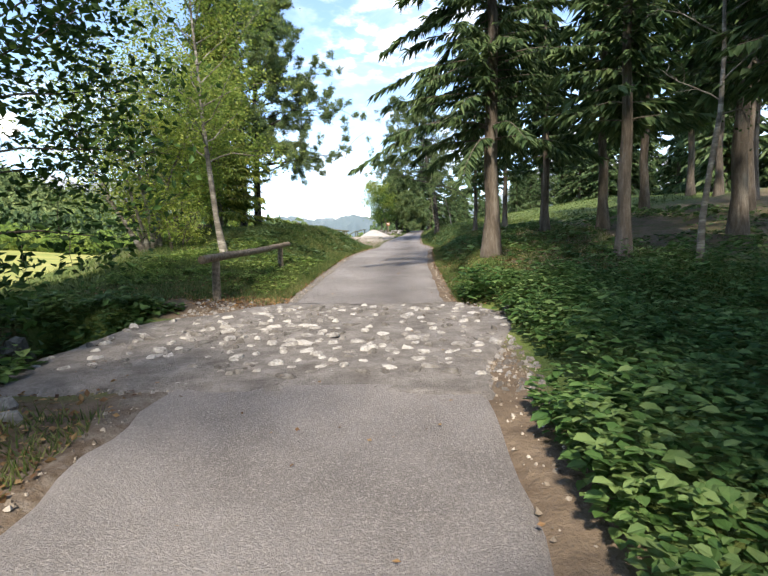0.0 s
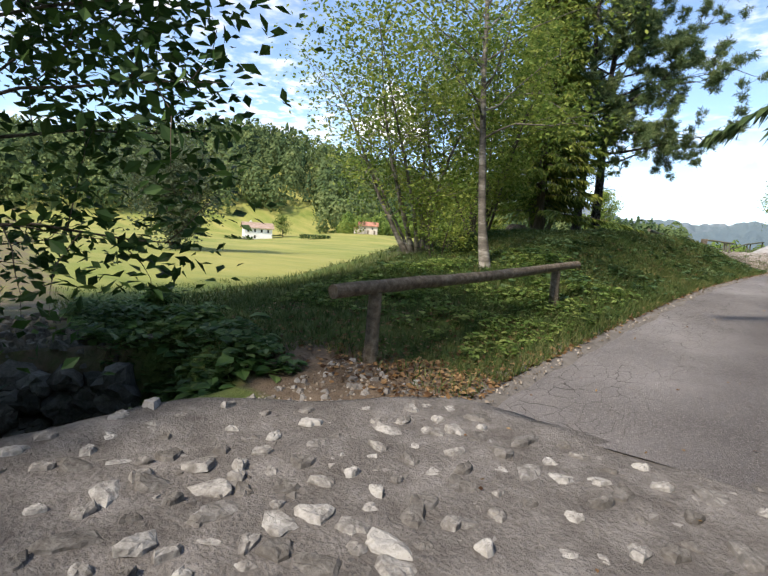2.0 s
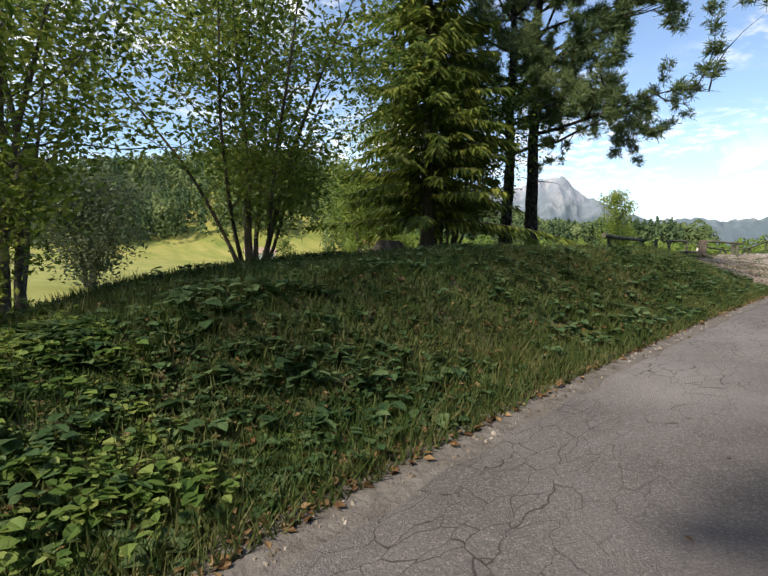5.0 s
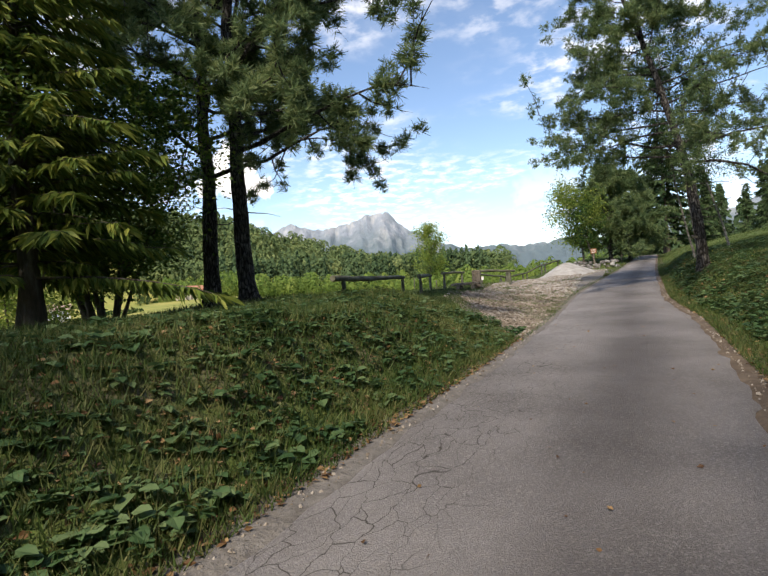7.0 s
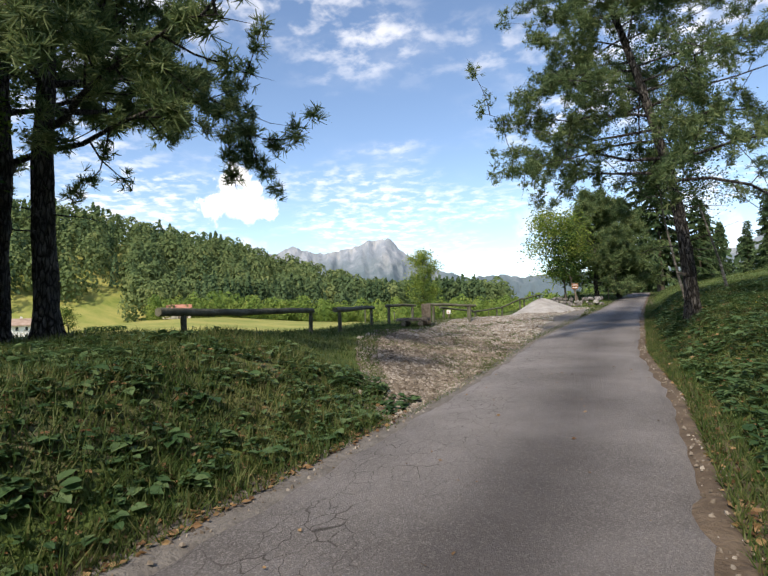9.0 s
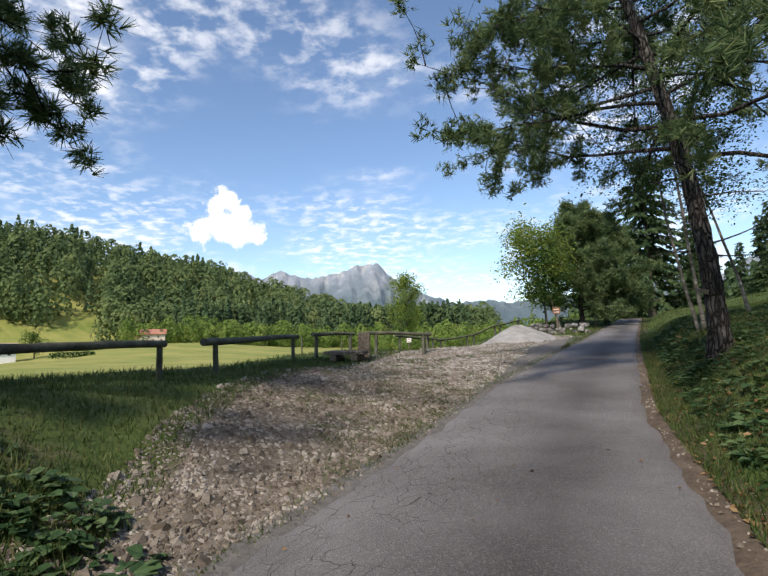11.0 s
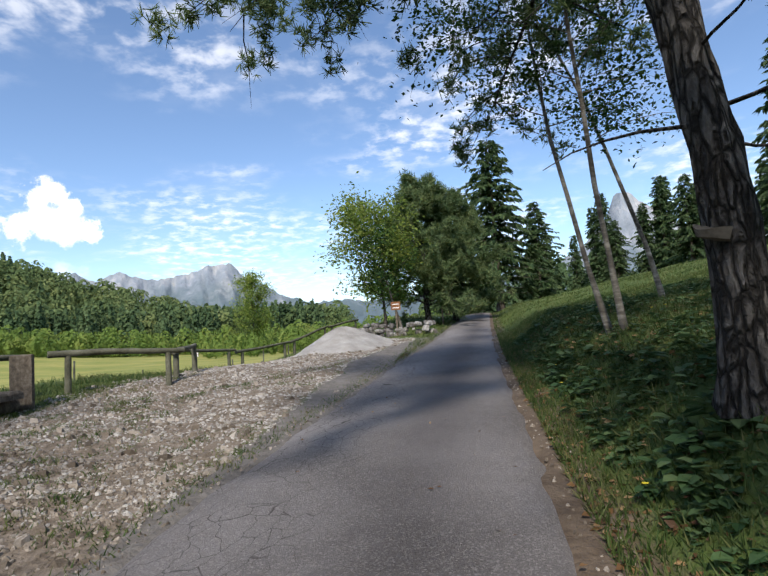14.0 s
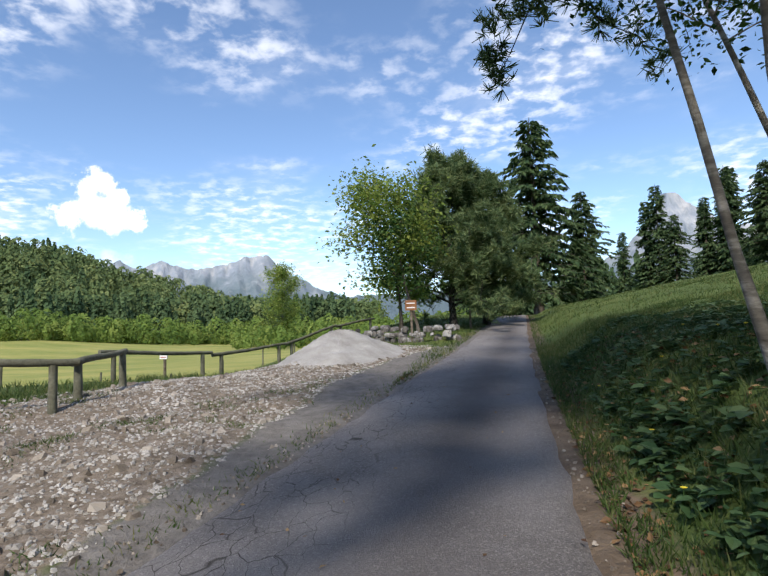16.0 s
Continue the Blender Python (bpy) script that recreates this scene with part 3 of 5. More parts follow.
def build_ground():
    xs, ys = steps(-9, 9, 0.17, (-2600, 2600)), steps(-4, 58, 0.25, (-600, 3600))
    X, Y = np.meshgrid(xs, ys)
    Z = land(X, Y)
    dl, dr = road_left(Y) - X, X - road_right(Y)
    on = (dl < -0.12) & (dr < -0.12)
    Z = np.where(on, Z - 0.06, Z)
    m = Mesh()
    ny, nx = X.shape
    i, j = np.meshgrid(np.arange(ny - 1), np.arange(nx - 1), indexing="ij")
    a = (i * nx + j).ravel()
    m.add(np.stack([X, Y, Z], -1).reshape(-1, 3), np.stack([a, a + 1, a + nx + 1, a + nx], -1))
    ob = part("ground", m, TURF, smooth=True)
    side = np.maximum(dl, dr)
    soil = 0.75 * (1 - smooth(0.08, 0.6, side)) + 0.12
    soil += 0.45 * smooth(1.0, 2.0, dr) * smooth(5, 9, Y) * (1 - smooth(18, 26, Y))
    soil = np.maximum(soil, 0.7 * (1 - smooth(0.3, 1.1, np.hypot((X + 1.7) / 1.4, (Y - 6.6) / 0.8))))
    soil = np.maximum(soil, 0.75 * (1 - smooth(0.6, 1.3, np.hypot((X + 2.0) / 1.2, (Y - 0.6) / 1.5))))
    soil = np.maximum(soil, 0.8 * (1 - smooth(0.5, 1.2, np.hypot((X + 2.5) / 1.3, (Y - 6.1) / 0.9))))
    soil = np.maximum(soil, 0.55 * smooth(-3.0, -3.3, X) * (1 - smooth(1.2, 1.9, np.abs(Y - 3.6 - 0.25 * (-3 - X)))))
    soil = np.maximum(soil, 0.42 * smooth(0.3, 1.0, dl) * (1 - smooth(6, 9, dl)) * smooth(9, 12, Y) * (1 - smooth(28, 32, Y)))
    dust = smooth(0.0, 0.08, dl) * (1 - smooth(-0.1, 0.25, dl - shoulder(Y))) * smooth(36, 39, Y) * (1 - smooth(50, 53, Y))
    dust = np.maximum(dust, 0.75 * (1 - smooth(0.1, 0.45, side)) * smooth(-6, 7, Y) * (dl > dr))
    g = gravel_edge(Y)
    inside = smooth(g - 0.5, g + 0.7, X) * smooth(-0.1, 0.3, dl - shoulder(Y)) * smooth(26.5, 29, Y) * (1 - smooth(49, 52, Y))
    meadow = smooth(9, 20, dl)
    far = np.hypot(X - 1, Y - 25)
    for name, a in (("soil", soil), ("dust", dust), ("gravel", inside * 0.95), ("meadow", meadow * 0.75 * (1 - smooth(330, 420, far)))):
        at = ob.data.attributes.new(name, "FLOAT", "POINT")
        at.data.foreach_set("value", a.ravel().astype(np.float32))
    return tagged(ob, "grassy ground with bare earth beside the lane and a hay meadow", "ground", kind="structure")


def strip(name, y0, y1, step, cols, edge_l, edge_r, lift, mat, crown=0.02, seed=0):
    ys = np.arange(y0, y1, step)
    u = np.linspace(0, 1, cols)
    jl, jr = 0.05 * wave(ys, 0 * ys, 4.0, seed) + 0.03 * wave(ys, ys, 11.0, seed), 0.05 * wave(ys, 0 * ys, 4.4, seed + 5) + 0.03 * wave(ys, ys, 12.0, seed)
    L, R = edge_l(ys) + jl, edge_r(ys) + jr
    X = L[:, None] + (R - L)[:, None] * u[None]
    Y = np.repeat(ys[:, None], cols, 1)
    Z = road_z(Y) + lift + crown * (1 - (2 * u[None] - 1) ** 2) + 0.006 * wave(X, Y, 3.1, seed)
    Z[:, 0] -= 0.09
    Z[:, -1] -= 0.09
    X[:, 0] -= 0.01
    X[:, -1] += 0.01
    m = Mesh()
    ny, nx = X.shape
    i, j = np.meshgrid(np.arange(ny - 1), np.arange(nx - 1), indexing="ij")
    a = (i * nx + j).ravel()
    m.add(np.stack([X, Y, Z], -1).reshape(-1, 3), np.stack([a, a + 1, a + nx + 1, a + nx], -1))
    ob = part(name, m, mat, smooth=True)
    at = ob.data.attributes.new("cracked", "FLOAT", "POINT")
    edge = np.repeat((1 - smooth(0.25, 0.55, u))[None], ny, 0) + 0.3 * (smooth(0.8, 0.95, u))[None]
    at.data.foreach_set("value", np.clip(edge * (1.0 if y0 > 0 else 0.12), 0, 1).ravel().astype(np.float32))
    # wheel wear deepened by painted shade, strongest right of the middle
    shadowed = np.exp(-((u[None] - 0.62 + 0.04 * wave(Y, Y, 0.2, seed)) / 0.18) ** 2) * (0.75 + 0.35 * wave(X, Y, 0.45, 7)) * smooth(2.0, 8.0, Y)
    at = ob.data.attributes.new("shade_track", "FLOAT", "POINT")
    at.data.foreach_set("value", np.clip(shadowed, 0, 1).ravel().astype(np.float32))
    return ob


ground = build_ground()
tagged(strip("road", 6.35, 92, 0.25, 21, road_left, road_right, 0.015, ASPHALT), "narrow worn grey asphalt lane with cracked edges", "road", kind="structure")
tagged(strip("road", -40, 2.05, 0.25, 21, road_left, road_right, 0.015, ASPHALT, seed=3), "narrow worn grey asphalt lane with a ragged end", "road", kind="structure")

# ---------------------------------------------------------------- trees
def spine(rng, start, direction, length, k=6, wander=0.12, droop=0.0):
    pts, d, p = [np.array(start, float)], unit(np.array(direction, float)), np.array(start, float)
    for _ in range(k):
        d = unit(d + rng.standard_normal(3) * wander + [0, 0, -droop])
        p = p + d * length / k
        pts.append(p)
    return np.array(pts)


def along(pts, t):
    s = np.clip(t, 0, 1) * (len(pts) - 1)
    i = min(int(s), len(pts) - 2)
    return pts[i] + (pts[i + 1] - pts[i]) * (s - i)


def limb_set(rng, trunk, h, r, first, count, reach, rise, shape, wood, tips, sub=4, droop=0.03, thin=0.35, side=None):
    """Limbs and twigs off a trunk; gathers twig points into tips."""
    for i in range(count):
        g = (i + rng.uniform(0, 0.8)) / count
        f = first + (1 - first) * g
        az = i * 2.4 + rng.uniform(-0.5, 0.5)
        L = reach * shape(g) * rng.uniform(0.75, 1.15)
        d = np.array([math.cos(az), math.sin(az), rise + 0.5 * g + rng.uniform(-0.15, 0.15)])
        if side is not None:
            d[:2] += side
        p0 = along(trunk, f)
        limb = spine(rng, p0, d, L, 6, 0.16, droop)
        r0 = max(0.006, r * thin * (1 - 0.75 * f))
        tube(wood, limb, np.linspace(r0, 0.004, len(limb)), 5, False)
        for s in range(sub):
            q = along(limb, 0.25 + 0.75 * (s + rng.uniform(0, 1)) / sub)
            dd = unit(limb[-1] - limb[0]) * 0.7 + rng.standard_normal(3) * 0.6
            twig = spine(rng, q, dd, L * rng.uniform(0.22, 0.42), 4, 0.2, droop)
            tube(wood, twig, np.linspace(max(r0 * 0.35, 0.004), 0.002, len(twig)), 3, False)
            tips.extend(twig[1:])
        tips.extend(limb[3:])


def round_shape(g):
    return 0.45 + 0.75 * math.sin(math.pi * (0.12 + 0.85 * g))


def cone_shape(g):
    return 1.08 - 0.9 * g


def broadleaf(name, label, x, y, h, r, rng_seed, leaf, bark, leaf_size, leaf_count, first=0.25, limbs=16, reach=2.0, rise=0.5, shape=round_shape,
              stems=1, lean=(0, 0), spread=0.25, group="", sub=4, side=None, sink=0.05, flat=0.5):
    rng = np.random.default_rng(rng_seed)
    tree = thing(name, label, "tree", pose(x, y, rest(x, y, -sink)), group)
    wood, crown, tips = Mesh(), Mesh(), []
    for s in range(stems):
        trunk_mesh = Mesh()
        a = s * 2.4 + 0.7
        off = np.array([math.cos(a), math.sin(a), 0]) * (0.0 if stems == 1 else 0.12 + 0.05 * s ** 0.5)
        tilt = np.array([lean[0], lean[1], 1.0]) + (0 if stems == 1 else 1) * np.array([math.cos(a), math.sin(a), 0]) * rng.uniform(0.12, 0.45)
        hs = h * (1 if stems == 1 else rng.uniform(0.7, 1.0))
        trunk = spine(rng, off, tilt, hs, 9, 0.05)
        rs = r * (1 if stems == 1 else rng.uniform(0.5, 1.0))
        rad = np.linspace(1, 0.12, len(trunk)) * rs
        rad[0] *= 1.35
        tube(trunk_mesh, trunk, rad, 9 if r > 0.08 else 7, True, 0.05, rng)
        part("trunk", trunk_mesh, bark, tree, smooth=True)
        limb_set(rng, trunk, hs, rs, first, max(4, limbs // stems), reach * (1 if stems == 1 else 0.7), rise, shape, wood, tips, sub, side=side)
    tagged(part("branchwork", wood, bark, tree, smooth=True), kind="stuff")
    tips = np.array(tips)
    c = tips[rng.integers(0, len(tips), leaf_count)] + rng.standard_normal((leaf_count, 3)) * spread
    leaves(crown, c, rng, leaf_size, flat=flat)
    part("crown", crown, leaf, tree)
    return tree


def pine(name, label, x, y, h, r, seed, first=0.4, limbs=22, reach=3.2, lean=(0, 0), tufts=2600, size=0.17, group="", stub=False, side=None, rise=0.25, per=12, fine_w=0.009, droop=0.015, taper=0.82):
    rng = np.random.default_rng(seed)
    tree = thing(name, label, "tree", pose(x, y, rest(x, y, -0.06)), group)
    k = 12
    s = np.linspace(0, 1, k)
    trunk = np.c_[lean[0] * h * s ** 1.7, lean[1] * h * s ** 1.7, h * s] + np.c_[0.03 * rng.standard_normal((k, 2)), np.zeros(k)]
    tm, wood, crown, tips = Mesh(), Mesh(), Mesh(), []
    fine = np.linspace(0, 1, 40)
    tr = np.array([along(trunk, q) for q in fine])
    rad = r * (1 - taper * fine) * (1 + 0.55 * np.exp(-fine * h / 0.25))
    tube(tm, tr, rad, 16, True, 0.07, rng)
    part("trunk", tm, PINE_BARK, tree, smooth=False)
    limb_set(rng, trunk, h, r, first, limbs, reach, rise, lambda g: 1.1 - 0.75 * g, wood, tips, 9, droop=droop, thin=0.42, side=side)
    for _ in range(7):
        f = rng.uniform(first * 0.45, first)
        a = rng.uniform(0, 6.28)
        dead = spine(rng, along(trunk, f), (math.cos(a), math.sin(a), 0.1), rng.uniform(0.5, 1.6), 5, 0.2, 0.03)
        tube(wood, dead, np.linspace(0.018, 0.003, len(dead)), 4, False)
    tagged(part("branchwork", wood, PINE_BARK, tree, smooth=True), kind="stuff")
    tips = np.array(tips)
    clump = tips[rng.uniform(0, 1, len(tips)) < 0.6]
    c = clump[rng.integers(0, len(clump), tufts)] + rng.standard_normal((tufts, 3)) * 0.085
    n = per
    cc = np.repeat(c, n, 0)
    axis = unit(rng.standard_normal((tufts, 3)) * [1, 1, 0.5] + [0, 0, 0.3])
    d = unit(rng.standard_normal((len(cc), 3)) * 0.55 + np.repeat(axis, n, 0))
    side_v = unit(np.cross(d, rng.standard_normal((len(cc), 3))))
    L = size * rng.uniform(0.7, 1.25, (len(cc), 1))
    w = fine_w
    crown.add(np.stack([cc - side_v * w, cc + side_v * w, cc + d * L + side_v * w * 0.5, cc + d * L - side_v * w * 0.5], 1).reshape(-1, 3), np.arange(4 * len(cc)).reshape(-1, 4))
    part("crown", crown, PINE_NEEDLE, tree)
    return tree, trunk


def spruce_meshes(h, r, seed, first=0.05, reach=2.6, whorls=34, twig=0.26, dens=9, width=0.05, droop=0.1, needle=None):
    rng = np.random.default_rng(seed)
    tm, wood, crown = Mesh(), Mesh(), Mesh()
    s = np.linspace(0, 1, 14)
    trunk = np.c_[0.02 * rng.standard_normal((14, 2)), h * s]
    tube(tm, trunk, r * (1 - 0.93 * s) * (1 + 0.5 * np.exp(-s * h / 0.25)), 10, True, 0.04, rng)
    roots, dirs = [], []
    ring_scale = rng.uniform(0.72, 1.15, whorls)
    for i in range(whorls):
        f = first + (1 - first) * (i / whorls) ** 0.92
        for b in range(int(rng.integers(4, 7))):
            az = b * 1.047 + i * 0.5 + rng.uniform(-0.3, 0.3)
            L = reach * (1.05 - f) ** 0.85 * rng.uniform(0.45, 1.2) * ring_scale[i] + 0.12
            p = spine(rng, (0, 0, h * f), (math.cos(az), math.sin(az), 0.25 * f + 0.05), L, 6, 0.06, droop)
            tube(wood, p, np.linspace(max(0.004, r * 0.16 * (1.05 - f)), 0.003, len(p)), 4, False)
            n = max(6, int(dens * L / 0.35))
            for q in rng.uniform(0.12, 1, n):
                roots.append(along(p, q))
                out = unit(p[-1] - p[0])
                sd = np.array([-out[1], out[0], 0]) * rng.choice((-1, 1))
                dirs.append(out * 0.6 + sd * rng.uniform(0.2, 0.9) + [0, 0, -rng.uniform(0.1, 0.8)])
    roots, dirs = np.array(roots), unit(np.array(dirs))
    n = len(roots)
    side_v = unit(np.cross(dirs, rng.standard_normal((n, 3)) * 0.5 + [0, 0, 1]))
    L = twig * rng.uniform(0.6, 1.4, (n, 1))
    w = width * rng.uniform(0.7, 1.3, (n, 1))
    mid = roots + dirs * L * 0.5 + [0, 0, 0.02]
    tip = roots + dirs * L + [0, 0, -0.03]
    crown.add(np.stack([roots, mid + side_v * w, tip, mid - side_v * w], 1).reshape(-1, 3), np.arange(4 * n).reshape(-1, 4))
    return tm.data("trunk", BARK, True), wood.data("branchwork", BARK, True), crown.data("crown", needle or NEEDLE)


def spruce(name, label, x, y, meshes, group="", turn=0.0, size=1.0):
    tree = thing(name, label, "tree", pose(x, y, rest(x, y, -0.08), 0, 0, turn) @ Matrix.Scale(size, 4), group)
    for nm, me in zip(("trunk", "branchwork", "crown"), meshes):
        ob = part(nm, me, None, tree)
        if nm == "branchwork":
            tagged(ob, kind="stuff")
    return tree


# young tree at the brook, dark against the meadow
broadleaf("tree", "slender dark-leaved tree added out of view to shade the brook", -4.75, 3.3, 6.8, 0.085, 11, LEAF_DARK, BARK, 0.14, 12500, first=0.28, limbs=28, reach=2.4, rise=0.25, spread=0.24, sub=6, lean=(0.0, 0.0))
# trees outside the view, added so that their shadows cover brook and verge
for nx, ny, ns in ((-6.0, -1.2, 18), (-9.5, 0.0, 19), (-13.0, 1.0, 24), (-4.5, -5.0, 25)):
    broadleaf("tree", "dark-leaved tree added out of view to shade the brook", nx, ny, 8.8, 0.14, ns, LEAF_DARK, BARK, 0.2, 12000, first=0.2, limbs=34, reach=3.0, rise=0.4, spread=0.3, sub=5, group="trees by the brook")
# hazel clump and its neighbours on the knoll
broadleaf("hazel", "many-stemmed hazel with thin green leaves", -6.5, 12.6, 5.4, 0.07, 12, LEAF_GREEN, BIRCH_BARK, 0.11, 15000, first=0.2, limbs=90, reach=2.5, rise=0.55, stems=9, spread=0.24, lean=(-0.22, -0.12))
broadleaf("birch", "slim pale-stemmed birch on the knoll", -3.9, 11.3, 8.6, 0.085, 13, LEAF_GREEN, BIRCH_BARK, 0.1, 13000, first=0.28, limbs=32, reach=2.5, rise=0.6, lean=(-0.06, 0.03), spread=0.24)
broadleaf("hornbeam", "dense many-stemmed hornbeam bush beside the pines", -8.75, 24.3, 5.6, 0.07, 14, LEAF_YELLOW, BARK, 0.11, 26000, first=0.25, limbs=80, reach=1.9, rise=0.5, stems=9, spread=0.28, sub=5)
broadleaf("hazel", "leafy green hazel behind the conifer", -12.2, 24.5, 5.2, 0.06, 19, LEAF_GREEN, BARK, 0.12, 16000, first=0.15, limbs=50, reach=2.2, rise=0.5, stems=6, spread=0.28)
broadleaf("hazel", "tall many-stemmed hazel with pale stems", -7.2, 16.5, 6.6, 0.06, 15, LEAF_GREEN, BARK, 0.115, 22000, first=0.14, limbs=64, reach=2.3, rise=0.7, stems=8, spread=0.26)
CONIFER = spruce_meshes(12.6, 0.17, 57, first=0.08, reach=2.75, whorls=66, twig=0.34, dens=17, width=0.035, droop=0.05, needle=NEEDLE_LIGHT)
spruce("conifer", "dense yellow-green conifer with drooping lower branches", -8.0, 22.4, CONIFER)
broadleaf("willow", "grey-green many-stemmed willow in the meadow", -40.0, 24.0, 8.5, 0.1, 16, LEAF_GREY, BARK, 0.35, 9000, first=0.1, limbs=90, reach=5.0, rise=0.8, stems=9, spread=0.6)
broadleaf("dogwood", "leafy shrub with red stems on the knoll edge", -5.4, 12.0, 1.5, 0.02, 17, LEAF_GREEN, BARK, 0.07, 3000, first=0.15, limbs=24, reach=0.8, rise=0.6, stems=5, spread=0.15)

# pair of pines behind the knoll, pine beside the lane
pine("pine", "tall dark pine, one of a pair", -7.4, 27.2, 12.5, 0.215, 21, first=0.3, limbs=30, reach=4.9, tufts=17000, size=0.2, group="pair of pines", side=np.array([0.35, -0.1]))
pine("pine", "tall dark pine, one of a pair", -8.1, 26.85, 12.0, 0.2, 22, first=0.26, limbs=32, reach=4.0, tufts=13000, group="pair of pines")
lane_pine, lane_trunk = pine("pine", "leaning rough-barked pine on the bank", 3.33, 36.6, 9.5, 0.165, 23, first=0.37, limbs=40, reach=5.0, lean=(-0.19, 0.02), tufts=18000, rise=0.0, per=11, size=0.13, fine_w=0.007, droop=0.03, taper=0.62)

# birches on the bank
for bx, by, bl, bs in ((3.54, 40.45, (-0.21, 0.0), 31), (3.58, 39.95, (-0.13, 0.02), 32), (4.9, 42.2, (-0.14, 0.0), 33)):
    broadleaf("birch", "leaning slim birch with sparse leaves", bx, by, 8.8, 0.041, bs, LEAF_DARK, BIRCH_BARK, 0.085, 7000, first=0.34, limbs=28, reach=2.0, rise=0.5, lean=bl, spread=0.2, group="birches on the bank")

# trees at the lane's end
broadleaf("maple", "young round-crowned maple on a grassy mound", -1.55, 54.5, 4.9, 0.07, 41, LEAF_GREEN, BARK, 0.16, 10000, first=0.2, limbs=36, reach=2.0, rise=0.6, spread=0.26)
broadleaf("maple", "thin dark sapling behind the mound", -0.75, 53.4, 3.6, 0.06, 42, LEAF_DARK, BARK, 0.13, 3000, first=0.4, limbs=14, reach=1.2, lean=(-0.12, 0), spread=0.25)
pine("pine", "bushy pine at the end of the lane", 0.1, 57.0, 6.3, 0.14, 43, first=0.14, limbs=44, reach=2.7, tufts=9000, size=0.26, per=8, fine_w=0.014, group="pines at the lane's end")
pine("pine", "bushy pine at the end of the lane", 1.3, 59.0, 6.2, 0.13, 44, first=0.14, limbs=40, reach=2.4, tufts=8000, size=0.26, per=8, fine_w=0.014, group="pines at the lane's end")
BIG = spruce_meshes(12.0, 0.24, 51, first=0.1, reach=4.6, whorls=40, twig=0.42, dens=8, width=0.085)
DARK = spruce_meshes(14.0, 0.22, 52, first=0.07, reach=3.0, whorls=36, twig=0.55, dens=6, width=0.12)
WOOD = spruce_meshes(13.0, 0.17, 53, first=0.26, reach=2.6, whorls=30, twig=0.36, dens=9, width=0.07, droop=0.06)
spruce("spruce", "tall dark spruce over the lane's end", 4.3, 68.5, BIG, "spruces at the lane's end")
spruce("spruce", "dark spruce over the lane's end", 7.4, 71.0, BIG, "spruces at the lane's end", 70, 0.6)
spruce("spruce", "dark spruce over the lane's end", 0.6, 74.0, DARK, "spruces at the lane's end", 20, 0.62)
spruce("spruce", "dark spruce over the lane's end", 3.6, 82.0, DARK, "spruces at the lane's end", 120, 0.7)
_r = random.Random(5)
for k in range(26):
    spruce("spruce", "dark spruce in a row behind the grass slope", 10 + k * 1.5 + _r.uniform(-1, 1), 86 + _r.uniform(-5, 9) - k * 0.5, DARK, "spruces behind the slope", _r.uniform(0, 360), _r.uniform(0.45, 0.64))
for k in range(15):
    spruce("spruce", "dark spruce at the top of the slope", 20 + _r.uniform(0, 9) + k * 0.25, 66 - k * 3.4 + _r.uniform(-2, 2), DARK, "spruces on the slope", _r.uniform(0, 360), _r.uniform(0.75, 1.1))
for wx, wy, ws in ((17.5, 60, 0.7), (20.5, 57, 0.95), (15.5, 66, 0.6), (23, 61, 1.1), (18, 69, 0.65), (25, 55, 1.2), (13, 72, 0.5), (20, 75, 0.7)):
    spruce("spruce", "broad dark spruce at the top of the slope", wx, wy, BIG, "spruces on the slope", _r.uniform(0, 360), ws * 0.75)
# wood on the near side
WOOD_BIG = spruce_meshes(15.0, 0.2, 54, first=0.2, reach=3.7, whorls=50, twig=0.3, dens=20, width=0.032, droop=0.1)
spruce("spruce", "tall spruce with a bare lower trunk beside the lane", 3.1, 11.2, WOOD_BIG)
# behind the start and past y 21 by the lane: unseen, added for shade
for wx, wy, ws in ((6.8, 13.6, 0.9), (5.4, 8.7, 0.85), (8.2, 9.5, 1.0), (7.2, 6.2, 0.9), (10.6, 13.0, 1.0), (9.8, 17.6, 1.0), (6.6, 19.5, 0.7), (12.6, 8.0, 1.1), (9.6, 3.6, 1.0), (13.0, 16.5, 1.1), (14.5, 21.0, 1.0), (12.0, -1.0, 1.1), (8.0, -3.5, 1.0), (15.5, 4.0, 1.2), (5.8, 16.2, 0.8), (5.0, 21.5, 0.8), (6.0, 24.5, 0.8), (4.8, 26.6, 0.72), (11.5, 23.5, 1.0), (16.0, 26.0, 1.1), (5.8, -3.5, 0.9), (6.6, 1.2, 0.85), (4.8, -8.0, 0.9), (9.5, -8.0, 1.0), (4.4, -2.4, 1.2), (3.7, -5.0, 1.25), (3.9, -8.6, 1.35), (4.3, -12.5, 1.0), (3.4, -15.5, 1.0)):
    spruce("spruce", "spruce with a bare lower trunk, of the dark wood or added for shade", wx, wy, WOOD, "spruces of the wood", _r.uniform(0, 360), ws)
broadleaf("birch", "thin bare-branched birch at the wood's edge", 6.0, 7.0, 8.0, 0.06, 61, LEAF_DARK, BIRCH_BARK, 0.08, 1200, first=0.3, limbs=16, reach=1.4, rise=0.7)


